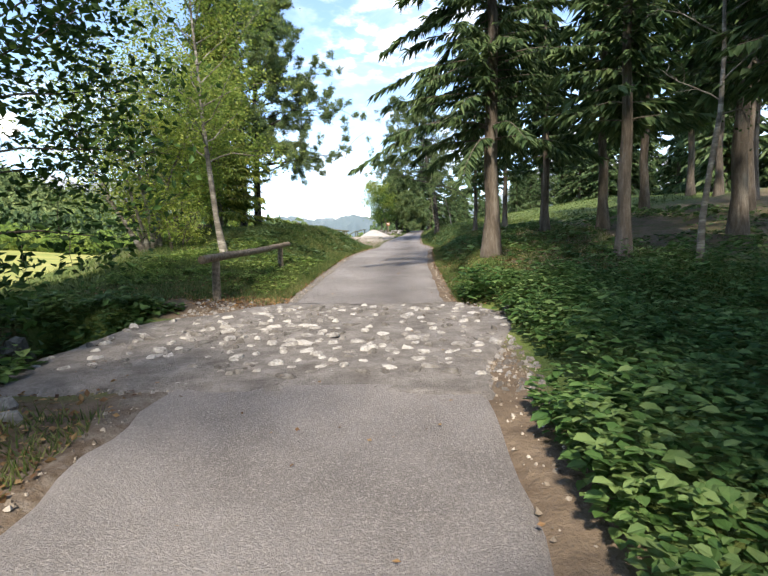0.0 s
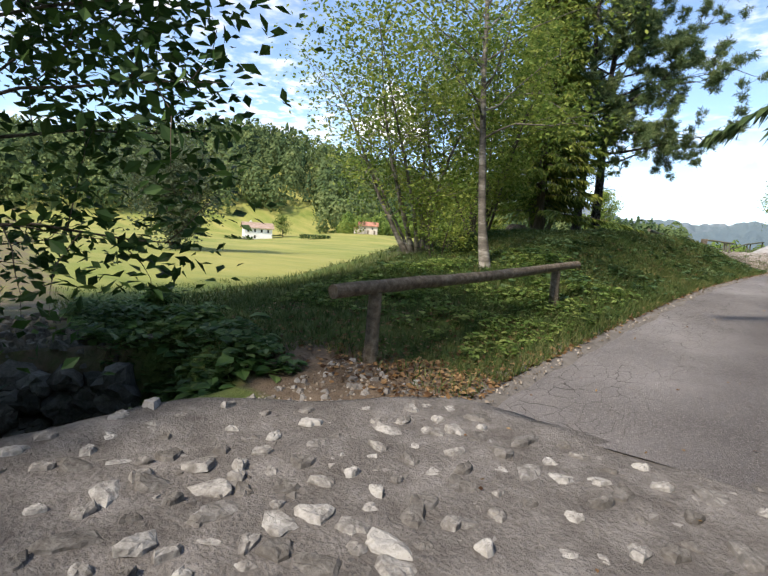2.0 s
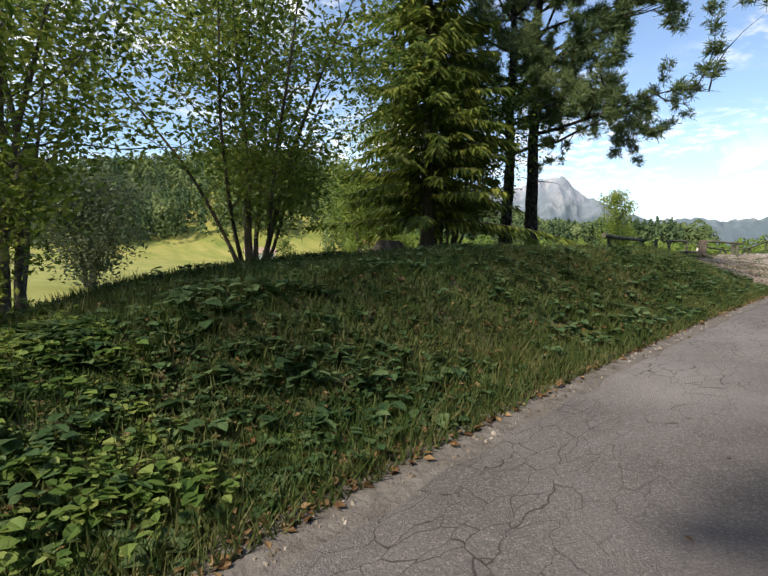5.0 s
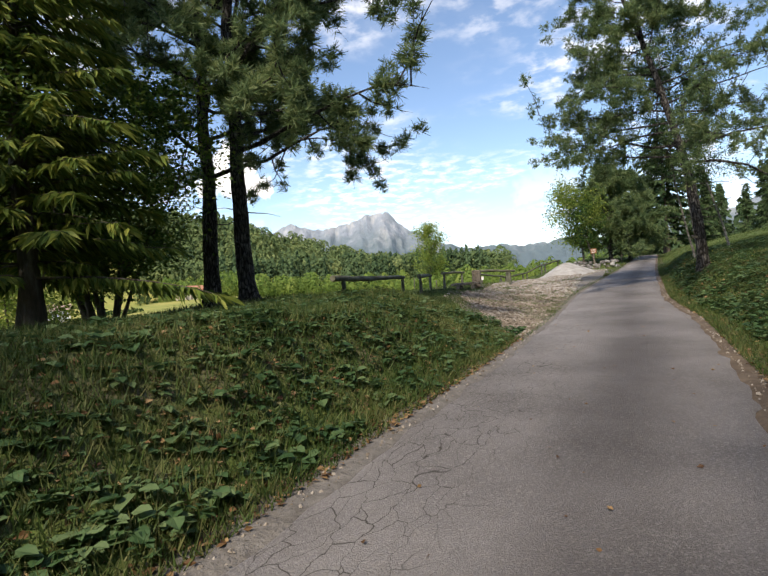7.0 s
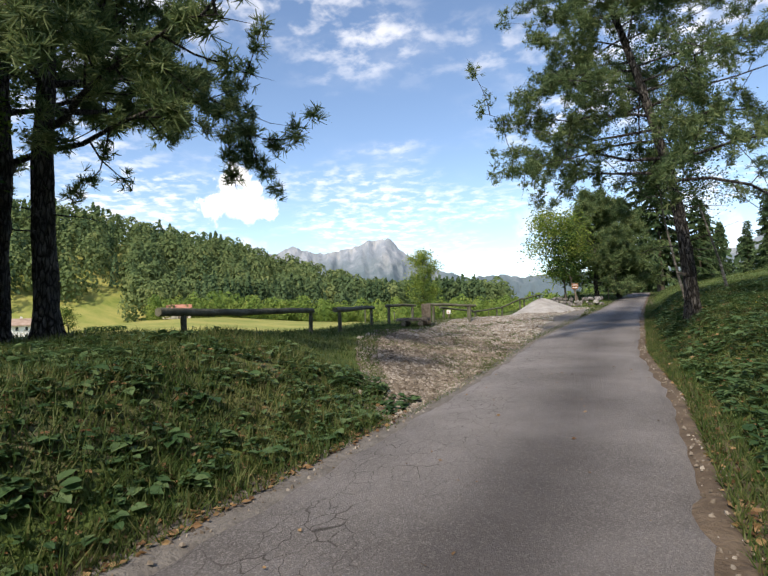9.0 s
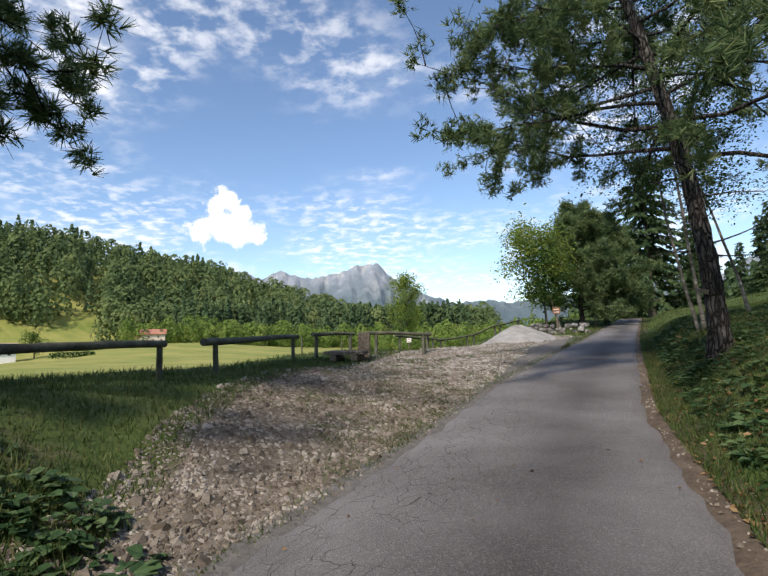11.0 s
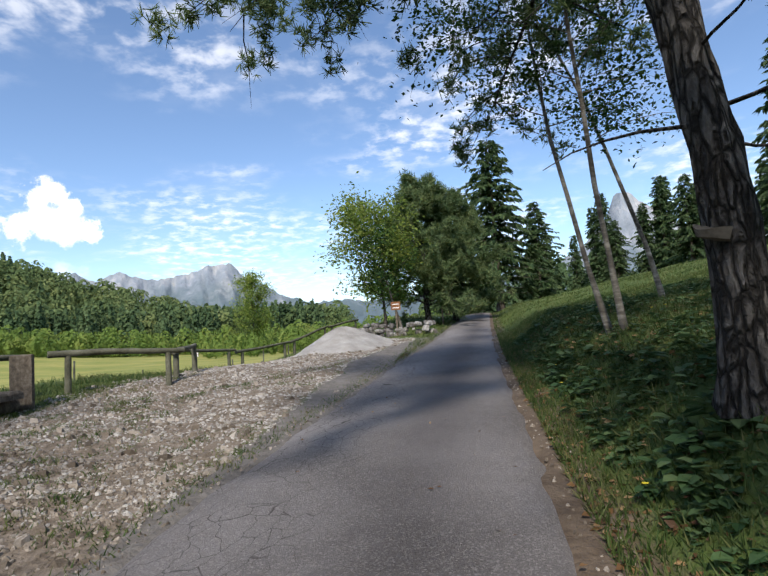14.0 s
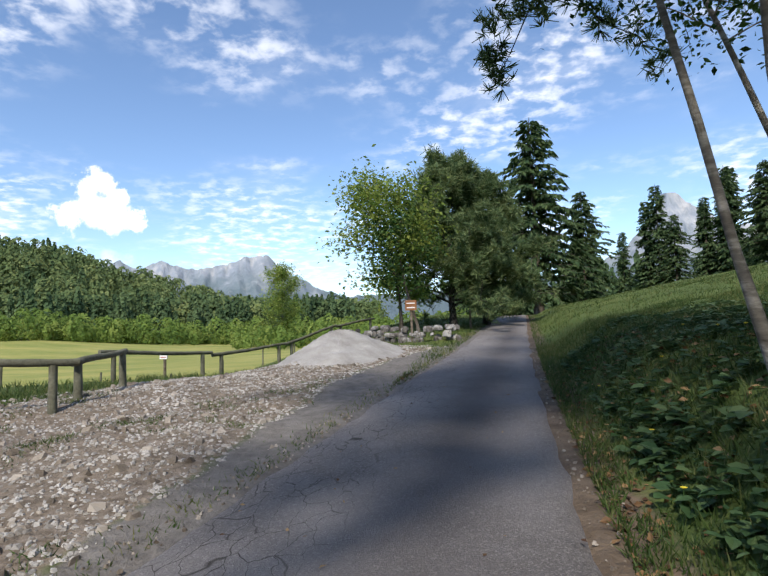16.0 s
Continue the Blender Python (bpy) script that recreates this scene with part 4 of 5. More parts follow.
# ---------------------------------------------------------------- far woods, mountains
def far_woods():
    rng = np.random.default_rng(71)
    green, dark, bright = Mesh(), Mesh(), Mesh()

    def stand(n, az0, az1, d0, d1, h0, h1, mesh, conifer, clump, per):
        az, d = np.radians(rng.uniform(az0, az1, n)), np.sqrt(rng.uniform(d0 ** 2, d1 ** 2, n))
        x, y = 1 + np.sin(az) * d, 25 + np.cos(az) * d
        z, h = land(x, y), rng.uniform(h0, h1, n)
        u = rng.uniform(0, 1, (n, per))
        lobes = 1 + 0.22 * np.sin(u * 9 + rng.uniform(0, 6, (n, 1)))
        rad = h[:, None] * (0.21 * (1.04 - u) * lobes if conifer else 0.34 * np.sin(np.pi * (0.12 + 0.86 * u)) ** 0.7)
        a = rng.uniform(0, 6.283, (n, per))
        rr = rad * rng.uniform(0.82, 1.05, (n, per)) * (1 + 0.18 * np.sin(3 * a + rng.uniform(0, 6, (n, 1))))
        flat = np.stack([np.cos(a), np.sin(a), 0 * a], -1)
        c = (np.stack([x, y, z], -1)[:, None] + flat * rr[..., None] + np.stack([0 * u, 0 * u, h[:, None] * (0.05 + 0.95 * u)], -1)).reshape(-1, 3)
        out = unit(flat + np.stack([0 * u, 0 * u, 0.35 + 0 * u if conifer else 1.6 * (u - 0.42)], -1) + rng.standard_normal((n, per, 3)) * 0.28).reshape(-1, 3)
        s1 = unit(np.cross(out, rng.standard_normal(out.shape)))
        s2 = np.cross(out, s1)
        k = clump * rng.uniform(0.5, 1.1, (len(c), 1))
        mesh.add(np.stack([c - s1 * k, c - s2 * k * 0.7 + out * k * 0.2, c + s1 * k, c + s2 * k * 0.7 + out * k * 0.2], 1).reshape(-1, 3), np.arange(4 * len(c)).reshape(-1, 4))

    stand(800, -110, -40, 235, 420, 13, 20, green, False, 1.0, 190)
    stand(330, -100, -40, 235, 400, 14, 22, dark, True, 1.0, 150)
    stand(480, -52, -12, 215, 330, 11, 18, green, False, 0.9, 190)
    stand(220, -46, -14, 205, 240, 12, 19, dark, True, 0.85, 150)
    stand(380, -50, 2, 178, 222, 4, 9.5, bright, False, 0.55, 170)
    stand(200, -26, 3, 120, 180, 2.5, 5.5, bright, False, 0.4, 150)
    stand(260, -4, 60, 120, 320, 10, 16, dark, True, 1.0, 110)
    stand(250, 60, 260, 90, 220, 10, 18, dark, True, 1.2, 70)
    tagged(part("far_woods", green, LEAF_FAR), "mixed green broadleaved woods on the far hillside", "woods", kind="stuff")
    tagged(part("far_bushes", bright, BUSH_FAR), "light green bushes along the foot of the far woods", "bushes", kind="stuff")
    tagged(part("far_woods", dark, NEEDLE_FAR), "dark conifers among the far woods", "woods", kind="stuff")


LEAF_FAR = material("far_leaves", ((0.045, 0.078, 0.034), (0.125, 0.175, 0.07), (0.28, 0.31, 0.12)), 0.11, 0.6, 0.9, 0, translucent=0.3, spec=0.1)
BUSH_FAR = material("far_bushes", ((0.08, 0.14, 0.035), (0.17, 0.25, 0.06), (0.33, 0.36, 0.1)), 0.12, 0.4, 0.9, 0, translucent=0.4, spec=0.1)
NEEDLE_FAR = material("far_needles", ((0.03, 0.06, 0.03), (0.075, 0.12, 0.055), (0.14, 0.19, 0.085)), 0.1, 0.6, 0.9, 0, translucent=0.15, spec=0.1)
far_woods()
broadleaf("poplar", "tall pale-green tree at the meadow's far edge", -51, 161, 18.5, 0.25, 72, LEAF_GREEN, BARK, 0.55, 9000, first=0.1, limbs=50, reach=5.5, rise=1.0, spread=0.7)
broadleaf("apple", "small yellowing tree behind the farmhouse", -150, 122, 7, 0.2, 73, LEAF_YELLOW, BARK, 0.5, 1500, first=0.2, limbs=20, reach=3, spread=0.5)


def mountain(name, label, prof, dist, seed):
    """A ridge of rock: heights by bearing, broken by gullies, sloping to its foot."""
    az = np.linspace(prof[0][0], prof[-1][0], 260)
    el = np.interp(az, *zip(*prof))
    k = 26
    f = np.linspace(0, 1, k)
    A, F = np.meshgrid(az, f)
    top = np.tan(np.radians(el))[None] * dist + 2
    rough = sum(np.sin(A * w + p + seed) * s for w, p, s in ((0.9, 0, 0.8), (2.1, 1, 0.6), (4.7, 2, 0.5), (8.3, 4, 0.4)))
    gully = sum(np.sin(A * w + p + F * 3 + seed) * s for w, p, s in ((0.8, 0, 0.7), (1.9, 1, 0.5)))
    gully = gully + sum(np.sin(A * w + q * F + p + 0.8 * np.sin(A * 1.3 + 5 * F) + seed) * s for w, q, p, s in ((3.1, 9, 0, 0.6), (-4.3, 14, 2, 0.5), (7.7, 21, 1, 0.35), (-9.1, 17, 3, 0.3)))
    R = dist - (F ** 1.3) * dist * 0.32 + gully * 60 * (0.25 + F) * (1.1 - F)
    Z = top * (1 - F) ** 1.25 + rough * 7 * (1 - F) * (1 - 0.3 * F) - 30 * F
    X, Y = 1 + np.sin(np.radians(A)) * R, 25 + np.cos(np.radians(A)) * R
    m = Mesh()
    n = len(az)
    i, j = np.meshgrid(np.arange(k - 1), np.arange(n - 1), indexing="ij")
    a = (i * n + j).ravel()
    m.add(np.stack([X, Y, Z], -1).reshape(-1, 3), np.stack([a, a + n, a + n + 1, a + 1], -1))
    return tagged(part(name, m, HAZED_ROCK, smooth=True), label, "mountain", kind="structure")


mountain("backdrop_mountain", "pale limestone mountain above the valley, haze in its colour",
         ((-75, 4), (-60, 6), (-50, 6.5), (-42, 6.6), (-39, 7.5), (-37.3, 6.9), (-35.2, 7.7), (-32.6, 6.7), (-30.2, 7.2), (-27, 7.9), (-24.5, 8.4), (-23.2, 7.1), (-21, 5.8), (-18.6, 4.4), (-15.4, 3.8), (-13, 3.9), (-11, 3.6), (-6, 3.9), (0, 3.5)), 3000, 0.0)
mountain("backdrop_mountain", "pale rocky summit behind the wood, haze in its colour",
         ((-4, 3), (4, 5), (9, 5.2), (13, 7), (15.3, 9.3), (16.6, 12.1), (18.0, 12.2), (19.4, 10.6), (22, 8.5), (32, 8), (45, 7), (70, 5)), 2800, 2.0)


# ---------------------------------------------------------------- rails, bench, signs
def rail_fence(label, posts, rail_ends, heights, rail_r=0.07, post_r=0.055, wood=None, seed=1, group="wooden rails along the lane"):
    wood = wood or GREEN_WOOD
    rng = np.random.default_rng(seed)
    th = thing("rail_fence", label, "fence", pose(posts[0][0], posts[0][1], rest(*posts[0])), group)
    o = np.array([posts[0][0], posts[0][1], rest(*posts[0])])
    tops = []
    for (x, y), hh in zip(posts, heights):
        base = np.array([x, y, rest(x, y)]) - o
        top = base + [rng.uniform(-0.015, 0.015), rng.uniform(-0.015, 0.015), hh]
        m = Mesh()
        k = np.linspace(0, 1, 7)[:, None]
        tube(m, base - [0, 0, 0.15] + k * (top - base + [0, 0, 0.15]), np.linspace(1.08, 0.94, 7) * post_r, 10, True, 0.035, rng)
        part("post", m, wood, th, smooth=True)
        tops.append(top)
    m = Mesh()
    a, b = tops[0], tops[-1]
    d = unit(b - a)
    a, b = a - d * rail_ends[0] + [0, 0, rail_r * 0.75], b + d * rail_ends[1] + [0, 0, rail_r * 0.75]
    k = np.linspace(0, 1, 18)[:, None]
    pts = a + k * (b - a) + np.c_[np.zeros((18, 2)), 0.012 * np.sin(np.linspace(0, 7, 18) + seed)]
    tube(m, pts, rail_r * np.linspace(1.06, 0.9, 18), 12, True, 0.045, rng)
    part("rail", m, wood, th, smooth=True)
    return th


rail_fence("low log rail on two stout posts beside the ford", [(-2.4, 6.55), (-2.2, 10.45)], (0.55, 0.75), (0.69, 0.57), 0.065, 0.07, OLD_WOOD, 1, "")
rail_fence("weathered log rail on two posts at the meadow edge", [(-5.3, 28.35), (-5.72, 33.05)], (0.6, 0.12), (0.42, 0.6), seed=2)
rail_fence("weathered log rail on two posts at the meadow edge", [(-5.55, 34.3), (-6.95, 39.1)], (0.5, 0.5), (0.58, 0.66), seed=3)
rail_fence("weathered log rail on two posts at the meadow edge", [(-6.45, 39.55), (-6.0, 40.9)], (0.15, 0.2), (0.74, 0.7), 0.055, seed=4)
rail_fence("weathered log rail on two posts at the meadow edge", [(-5.2, 41.1), (-4.05, 42.3)], (0.3, 0.3), (0.66, 0.62), 0.055, seed=5)
rail_fence("short low rail gate beside the meadow fence", [(-4.3, 43.0), (-4.6, 44.3)], (0.15, 0.1), (0.5, 0.58), 0.05, 0.06, seed=6)
for q in range(4):
    y0 = 46.5 + q * 3.3
    rail_fence("far pale rail at the meadow edge", [(-6.6 + q * 0.75, y0), (-6.0 + q * 0.75, y0 + 2.6)], (0.35, 0.35), (0.62, 0.62), 0.05, seed=7 + q)


def bench():
    z = rest(-5.45, 39.5)
    th = thing("bench", "low bench of split logs with an upright board back", "bench", pose(-5.45, 39.6, z, 0, 0, 4))
    rng = np.random.default_rng(3)
    for k, yy in enumerate((-0.14, 0.1)):
        m = Mesh()
        box(m, -0.62 + 0.04 * k, yy - 0.125, 0.2, 0.62 - 0.03 * k, yy + 0.11, 0.31 + 0.01 * k, 0.035)
        part("seat", m, OLD_WOOD, th)
    for xx in (-0.3, 0.36):
        m = Mesh()
        tube(m, np.array([(xx, -0.32, 0.1), (xx, -0.1, 0.1), (xx, 0.1, 0.1), (xx, 0.3, 0.1)]), np.full(4, 0.1), 10, True, 0.03, rng)
        part("leg", m, OLD_WOOD, th, smooth=True)
    m = Mesh()
    box(m, 0.2, 0.4, -0.08, 0.56, 0.46, 0.84, 0.02)
    part("backrest", m, OLD_WOOD, th, "upright brown board")
    return th


bench()


def post_sign(name, label, x, y, h, w, hh, mat, bars, board_z=None):
    th = thing(name, label, "sign", pose(x, y, rest(x, y, -0.05), 0, 0, 3))
    m = Mesh()
    k = np.linspace(0, h, 5)
    tube(m, np.c_[np.zeros(5), np.zeros(5), k], np.full(5, 0.04), 8, True)
    part("post", m, OLD_WOOD, th, smooth=True)
    m = Mesh()
    box(m, -w / 2, -0.075, h - hh, w / 2, -0.045, h, 0.005)
    board = part("board", m, mat, th)
    for k in range(bars):
        m = Mesh()
        zz = h - hh * (k + 0.8) / (bars + 0.3)
        box(m, -w * 0.36, -0.081, zz, w * 0.36, -0.077, zz + hh * 0.1)
        part("writing", m, RED_PAINT if mat is WHITE_PAINT else WHITE_PAINT, board)
    return th


post_sign("signpost", "brown wooden sign on a thin post", -0.75, 51.8, 1.3, 0.34, 0.3, SIGN_WOOD, 2)
post_sign("signpost", "small white sign on a post at the meadow", -7.2, 49.2, 1.0, 0.22, 0.2, WHITE_PAINT, 2)
post_sign("signpost", "small pale notice on a post by the pines", 0.75, 57.0, 1.3, 0.18, 0.22, WHITE_PAINT, 1)


# ---------------------------------------------------------------- house and hut
def house():
    th = thing("house", "white two-storey farmhouse with a brown tiled gable roof", "house", pose(-153, 113, rest(-153, 113, -0.3), 0, 0, 62) @ Matrix.Scale(0.8, 4))
    m = Mesh()
    box(m, -6, -4, 0, 6, 4, 5.6)
    v = [(6, -4, 5.6), (6, 4, 5.6), (6, 0, 7.4), (-6, -4, 5.6), (-6, 4, 5.6), (-6, 0, 7.4)]
    m.add(v, [[0, 1, 2]])
    m.add(v, [[4, 3, 5]])
    part("wall", m, WHITE_WALL, th)
    m = Mesh()
    for s in (-1, 1):
        v = [(-6.8, s * 4.9, 5.15), (6.8, s * 4.9, 5.15), (6.8, 0, 7.55), (-6.8, 0, 7.55)]
        v += [(x, y, z + 0.22) for x, y, z in v]
        m.add(v, [[0, 1, 2, 3], [4, 7, 6, 5], [0, 4, 5, 1], [1, 5, 6, 2], [3, 2, 6, 7], [0, 3, 7, 4]])
    roof = part("roof", m, BROWN_TILE, th)
    m = Mesh()
    box(m, -3.2, 0.6, 6.6, -2.5, 1.3, 8.4, 0.05)
    part("chimney", m, WHITE_WALL, roof)
    for face, spots in (("y", ((-4.2, 3.6), (-1.4, 3.6), (1.4, 3.6), (4.2, 3.6), (-4.2, 0.9), (-1.4, 0.9))), ("x", ((-2, 3.6), (1.6, 3.6), (-2, 0.9)))):
        for u, z in spots:
            w = part("window", Mesh(), None, th)
            m, fr = Mesh(), Mesh()
            if face == "y":
                box(m, u - 0.4, -4.03, z, u + 0.4, -3.98, z + 1.2)
                box(fr, u - 0.5, -4.1, z - 0.1, u + 0.5, -3.99, z)
            else:
                box(m, 5.98, u - 0.4, z, 6.03, u + 0.4, z + 1.2)
                box(fr, 5.99, u - 0.5, z - 0.1, 6.1, u + 0.5, z)
            w.data = m.data("window", GLASS_DARK)
            part("sill", fr, OLD_WOOD, w)
    m = Mesh()
    box(m, 5.97, 1.1, 0, 6.05, 2.2, 2.1)
    part("door", m, RED_PAINT, th, "red wooden door")
    m = Mesh()
    box(m, 6.0, -4.2, 0, 8.6, 4.2, 0.35, 0.05)
    part("terrace", m, CREAM_WALL, th)


def hut():
    th = thing("hut", "small cream barn with a red tiled roof", "barn", pose(-131.5, 147, rest(-131.5, 147, -0.3), 0, 0, 48) @ Matrix.Scale(0.76, 4))
    m = Mesh()
    box(m, -4.5, -3, 0, 4.5, 3, 4.2)
    part("wall", m, CREAM_WALL, th)
    m = Mesh()
    for s in (-1, 1):
        v = [(-5.1, s * 3.7, 3.9), (5.1, s * 3.7, 3.9), (5.1, 0, 5.9), (-5.1, 0, 5.9)]
        v += [(x, y, z + 0.2) for x, y, z in v]
        m.add(v, [[0, 1, 2, 3], [4, 7, 6, 5], [0, 4, 5, 1], [1, 5, 6, 2], [3, 2, 6, 7], [0, 3, 7, 4]])
    part("roof", m, RED_TILE, th)
    m = Mesh()
    box(m, -6.6, -2.4, 0, -4.5, 2.4, 2.6)
    lean = part("annex", m, CREAM_WALL, th)
    m = Mesh()
    v = [(-7, -2.8, 2.5), (-4.5, -2.8, 3.3), (-4.5, 2.8, 3.3), (-7, 2.8, 2.5)]
    v += [(x, y, z + 0.15) for x, y, z in v]
    m.add(v, [[0, 3, 2, 1], [4, 5, 6, 7], [0, 1, 5, 4], [1, 2, 6, 5], [2, 3, 7, 6], [3, 0, 4, 7]])
    part("roof", m, RED_TILE, lean)
    for u, z, w, h2 in ((-2, 2.4, 0.6, 0.8), (1.6, 2.4, 0.6, 0.8), (-0.6, 0, 0.9, 1.9), (2.6, 0, 0.9, 1.9)):
        m = Mesh()
        box(m, u, -3.03, z, u + w, -2.97, z + h2)
        part("door" if z == 0 else "window", m, GLASS_DARK if z else OLD_WOOD, th)


house()
hut()


# hedges by the house
def hedge(x, y, l, turn, seed):
    rng = np.random.default_rng(seed)
    m = Mesh()
    c = np.c_[rng.uniform(-l / 2, l / 2, 700), rng.uniform(-0.6, 0.6, 700), rng.uniform(0, 1.4, 700)]
    leaves(m, c, rng, 0.5, 0.8)
    ob = part("hedge", m, LEAF_DARK, place=pose(x, y, rest(x, y), 0, 0, turn))
    tagged(ob, "clipped dark green hedge near the farmhouse", "hedge", "hedges by the house")


hedge(-146, 101, 9, 55, 1)
hedge(-128, 118, 10, 55, 2)


# ---------------------------------------------------------------- gravel heap and dry-stone edge
def gravel_heap():
    rng = np.random.default_rng(81)
    n, k = 72, 22
    cx, cy = -2.15, 48.9
    th, f = np.meshgrid(np.linspace(0, 2 * np.pi, n, endpoint=False), np.linspace(0, 1, k))
    rx, ry = 1.65, 2.3
    X = cx + np.cos(th) * f * rx * (1 + 0.08 * np.sin(3 * th))
    Y = cy + np.sin(th) * f * ry * (1 + 0.06 * np.cos(2 * th + 1))
    Z = land(X, Y) - 0.05 + 0.68 * np.clip(1 - f ** 1.25, 0, 1) ** 1.05 + 0.03 * wave(X, Y, 5) * (1 - f) + 0.012 * rng.standard_normal(X.shape)
    m = Mesh()
    i, j = np.meshgrid(np.arange(k - 1), np.arange(n), indexing="ij")
    m.add(np.stack([X, Y, Z], -1).reshape(-1, 3), np.stack([i * n + j, (i + 1) * n + j, (i + 1) * n + (j + 1) % n, i * n + (j + 1) % n], -1).reshape(-1, 4))
    tagged(part("gravel_mound", m, HEAP, smooth=True), "rounded heap of pale grey gravel beside the lane", "gravel heap")


def scatter(name, label, count, spot, size, mat, seed, category="stones", flat=0.55):
    """Small loose stones joined into one mesh."""
    rng = np.random.default_rng(seed)
    base = np.array([(1, 0, 0), (0.2, 0.95, 0), (-0.95, 0.4, 0), (-0.7, -0.8, 0), (0.45, -0.9, 0), (0.7, 0.1, 0.8), (-0.3, 0.55, 1), (-0.25, -0.5, 0.9)])
    fc = np.array([[0, 1, 5], [1, 6, 5], [1, 2, 6], [2, 3, 6], [3, 7, 6], [3, 4, 7], [4, 0, 7], [0, 5, 7], [5, 6, 7]])
    x, y = spot(rng, count)
    z = land(x, y)
    s = size * np.exp(np.clip(rng.standard_normal(count), -1.8, 1.3) * 0.45)
    a = rng.uniform(0, 6.283, count)
    v = base[None] * (1 + rng.uniform(-0.3, 0.3, (count, 8, 1)))
    ca, sa = np.cos(a)[:, None], np.sin(a)[:, None]
    vx, vy, vz = v[..., 0] * 0.5, v[..., 1] * 0.5 * rng.uniform(0.6, 1, (count, 1)), v[..., 2] * flat
    P = np.stack([x[:, None] + s[:, None] * (vx * ca - vy * sa), y[:, None] + s[:, None] * (vx * sa + vy * ca), z[:, None] + s[:, None] * (vz - 0.08)], -1)
    m = Mesh()
    m.add(P.reshape(-1, 3), (fc[None] + 8 * np.arange(count)[:, None, None]).reshape(-1, 3))
    return tagged(part(name, m, mat), label, category, kind="stuff")


def gravel_spot(rng, n):
    return gravel_stretch(rng, n, 27.5, 51.0)


def near_gravel(rng, n):
    return gravel_stretch(rng, n, 27.5, 38.0)


def far_gravel(rng, n):
    return gravel_stretch(rng, n, 36.5, 51.0)


def gravel_stretch(rng, n, y0, y1):
    y = rng.uniform(y0, y1, n)
    g = gravel_edge(y)
    x = g - 0.3 + (road_left(y) - shoulder(y) - g + 0.3) * rng.uniform(0, 1, n)
    return x, y


def shoulder_spot(rng, n):
    y = rng.uniform(-4, 50, n)
    e = np.abs(rng.standard_normal(n)) * 0.16 - 0.05
    left = rng.uniform(0, 1, n) < 0.5
    return np.where(left, road_left(y) - e, road_right(y) + e), y


def brook_spot(rng, n):
    x = rng.uniform(-9, -3.2, n)
    return x, 3.6 + 0.25 * (-3 - x) + rng.standard_normal(n) * 0.55


gravel_heap()
scatter("gravel", "loose brownish gravel spread beside the lane", 15000, near_gravel, 0.042, PEBBLE, 82, "gravel", 0.34)
scatter("gravel", "loose pale grey gravel below the heap", 20000, far_gravel, 0.038, PALE_PEBBLE, 88, "gravel", 0.34)
scatter("gravel", "coarse stones lying in the gravel", 1800, gravel_spot, 0.085, PEBBLE, 83, "gravel", 0.38)
scatter("pebbles", "small stones along the lane's crumbling edges", 3400, shoulder_spot, 0.024, PEBBLE, 84, "pebbles")
def ford_spot(rng, n):
    y = rng.uniform(1.9, 6.5, n)
    return rng.uniform(-2.6, 2.1, n), y


scatter("pebbles", "small pale pebbles on the ford", 5200, ford_spot, 0.022, PEBBLE, 87, "pebbles", 0.55)
scatter("bedded_chips", "small grey stones bedded flush in the ford", 2600, ford_spot, 0.06, CHIP, 89, "stones", 0.42)
scatter("brook_stones", "wet stones in the bed of the brook", 900, brook_spot, 0.11, DARK_STONE, 85, "stones")


def dry_stones():
    rng = np.random.default_rng(86)
    th = thing("stone_edging", "low heap of pale dry stones at the foot of the mound", "stone wall", pose(-1.9, 52.0, rest(-1.9, 52.0)))
    o = Vector(th.location)
    for k in range(60):
        u = rng.uniform(0, 1)
        x, y = -2.6 + 3.2 * u, 51.4 + 0.9 * u + rng.uniform(-0.15, 0.15)
        m = Mesh()
        rock(m, rng, rng.uniform(0.15, 0.34), rng.uniform(0.12, 0.25), rng.uniform(0.1, 0.2))
        part("stone", m, STONE, th, place=pose(x - o.x, y - o.y, rest(x, y, 0.06 + 0.16 * (k % 3)) - o.z, rng.uniform(-15, 15), rng.uniform(-15, 15), rng.uniform(0, 360)))


dry_stones()


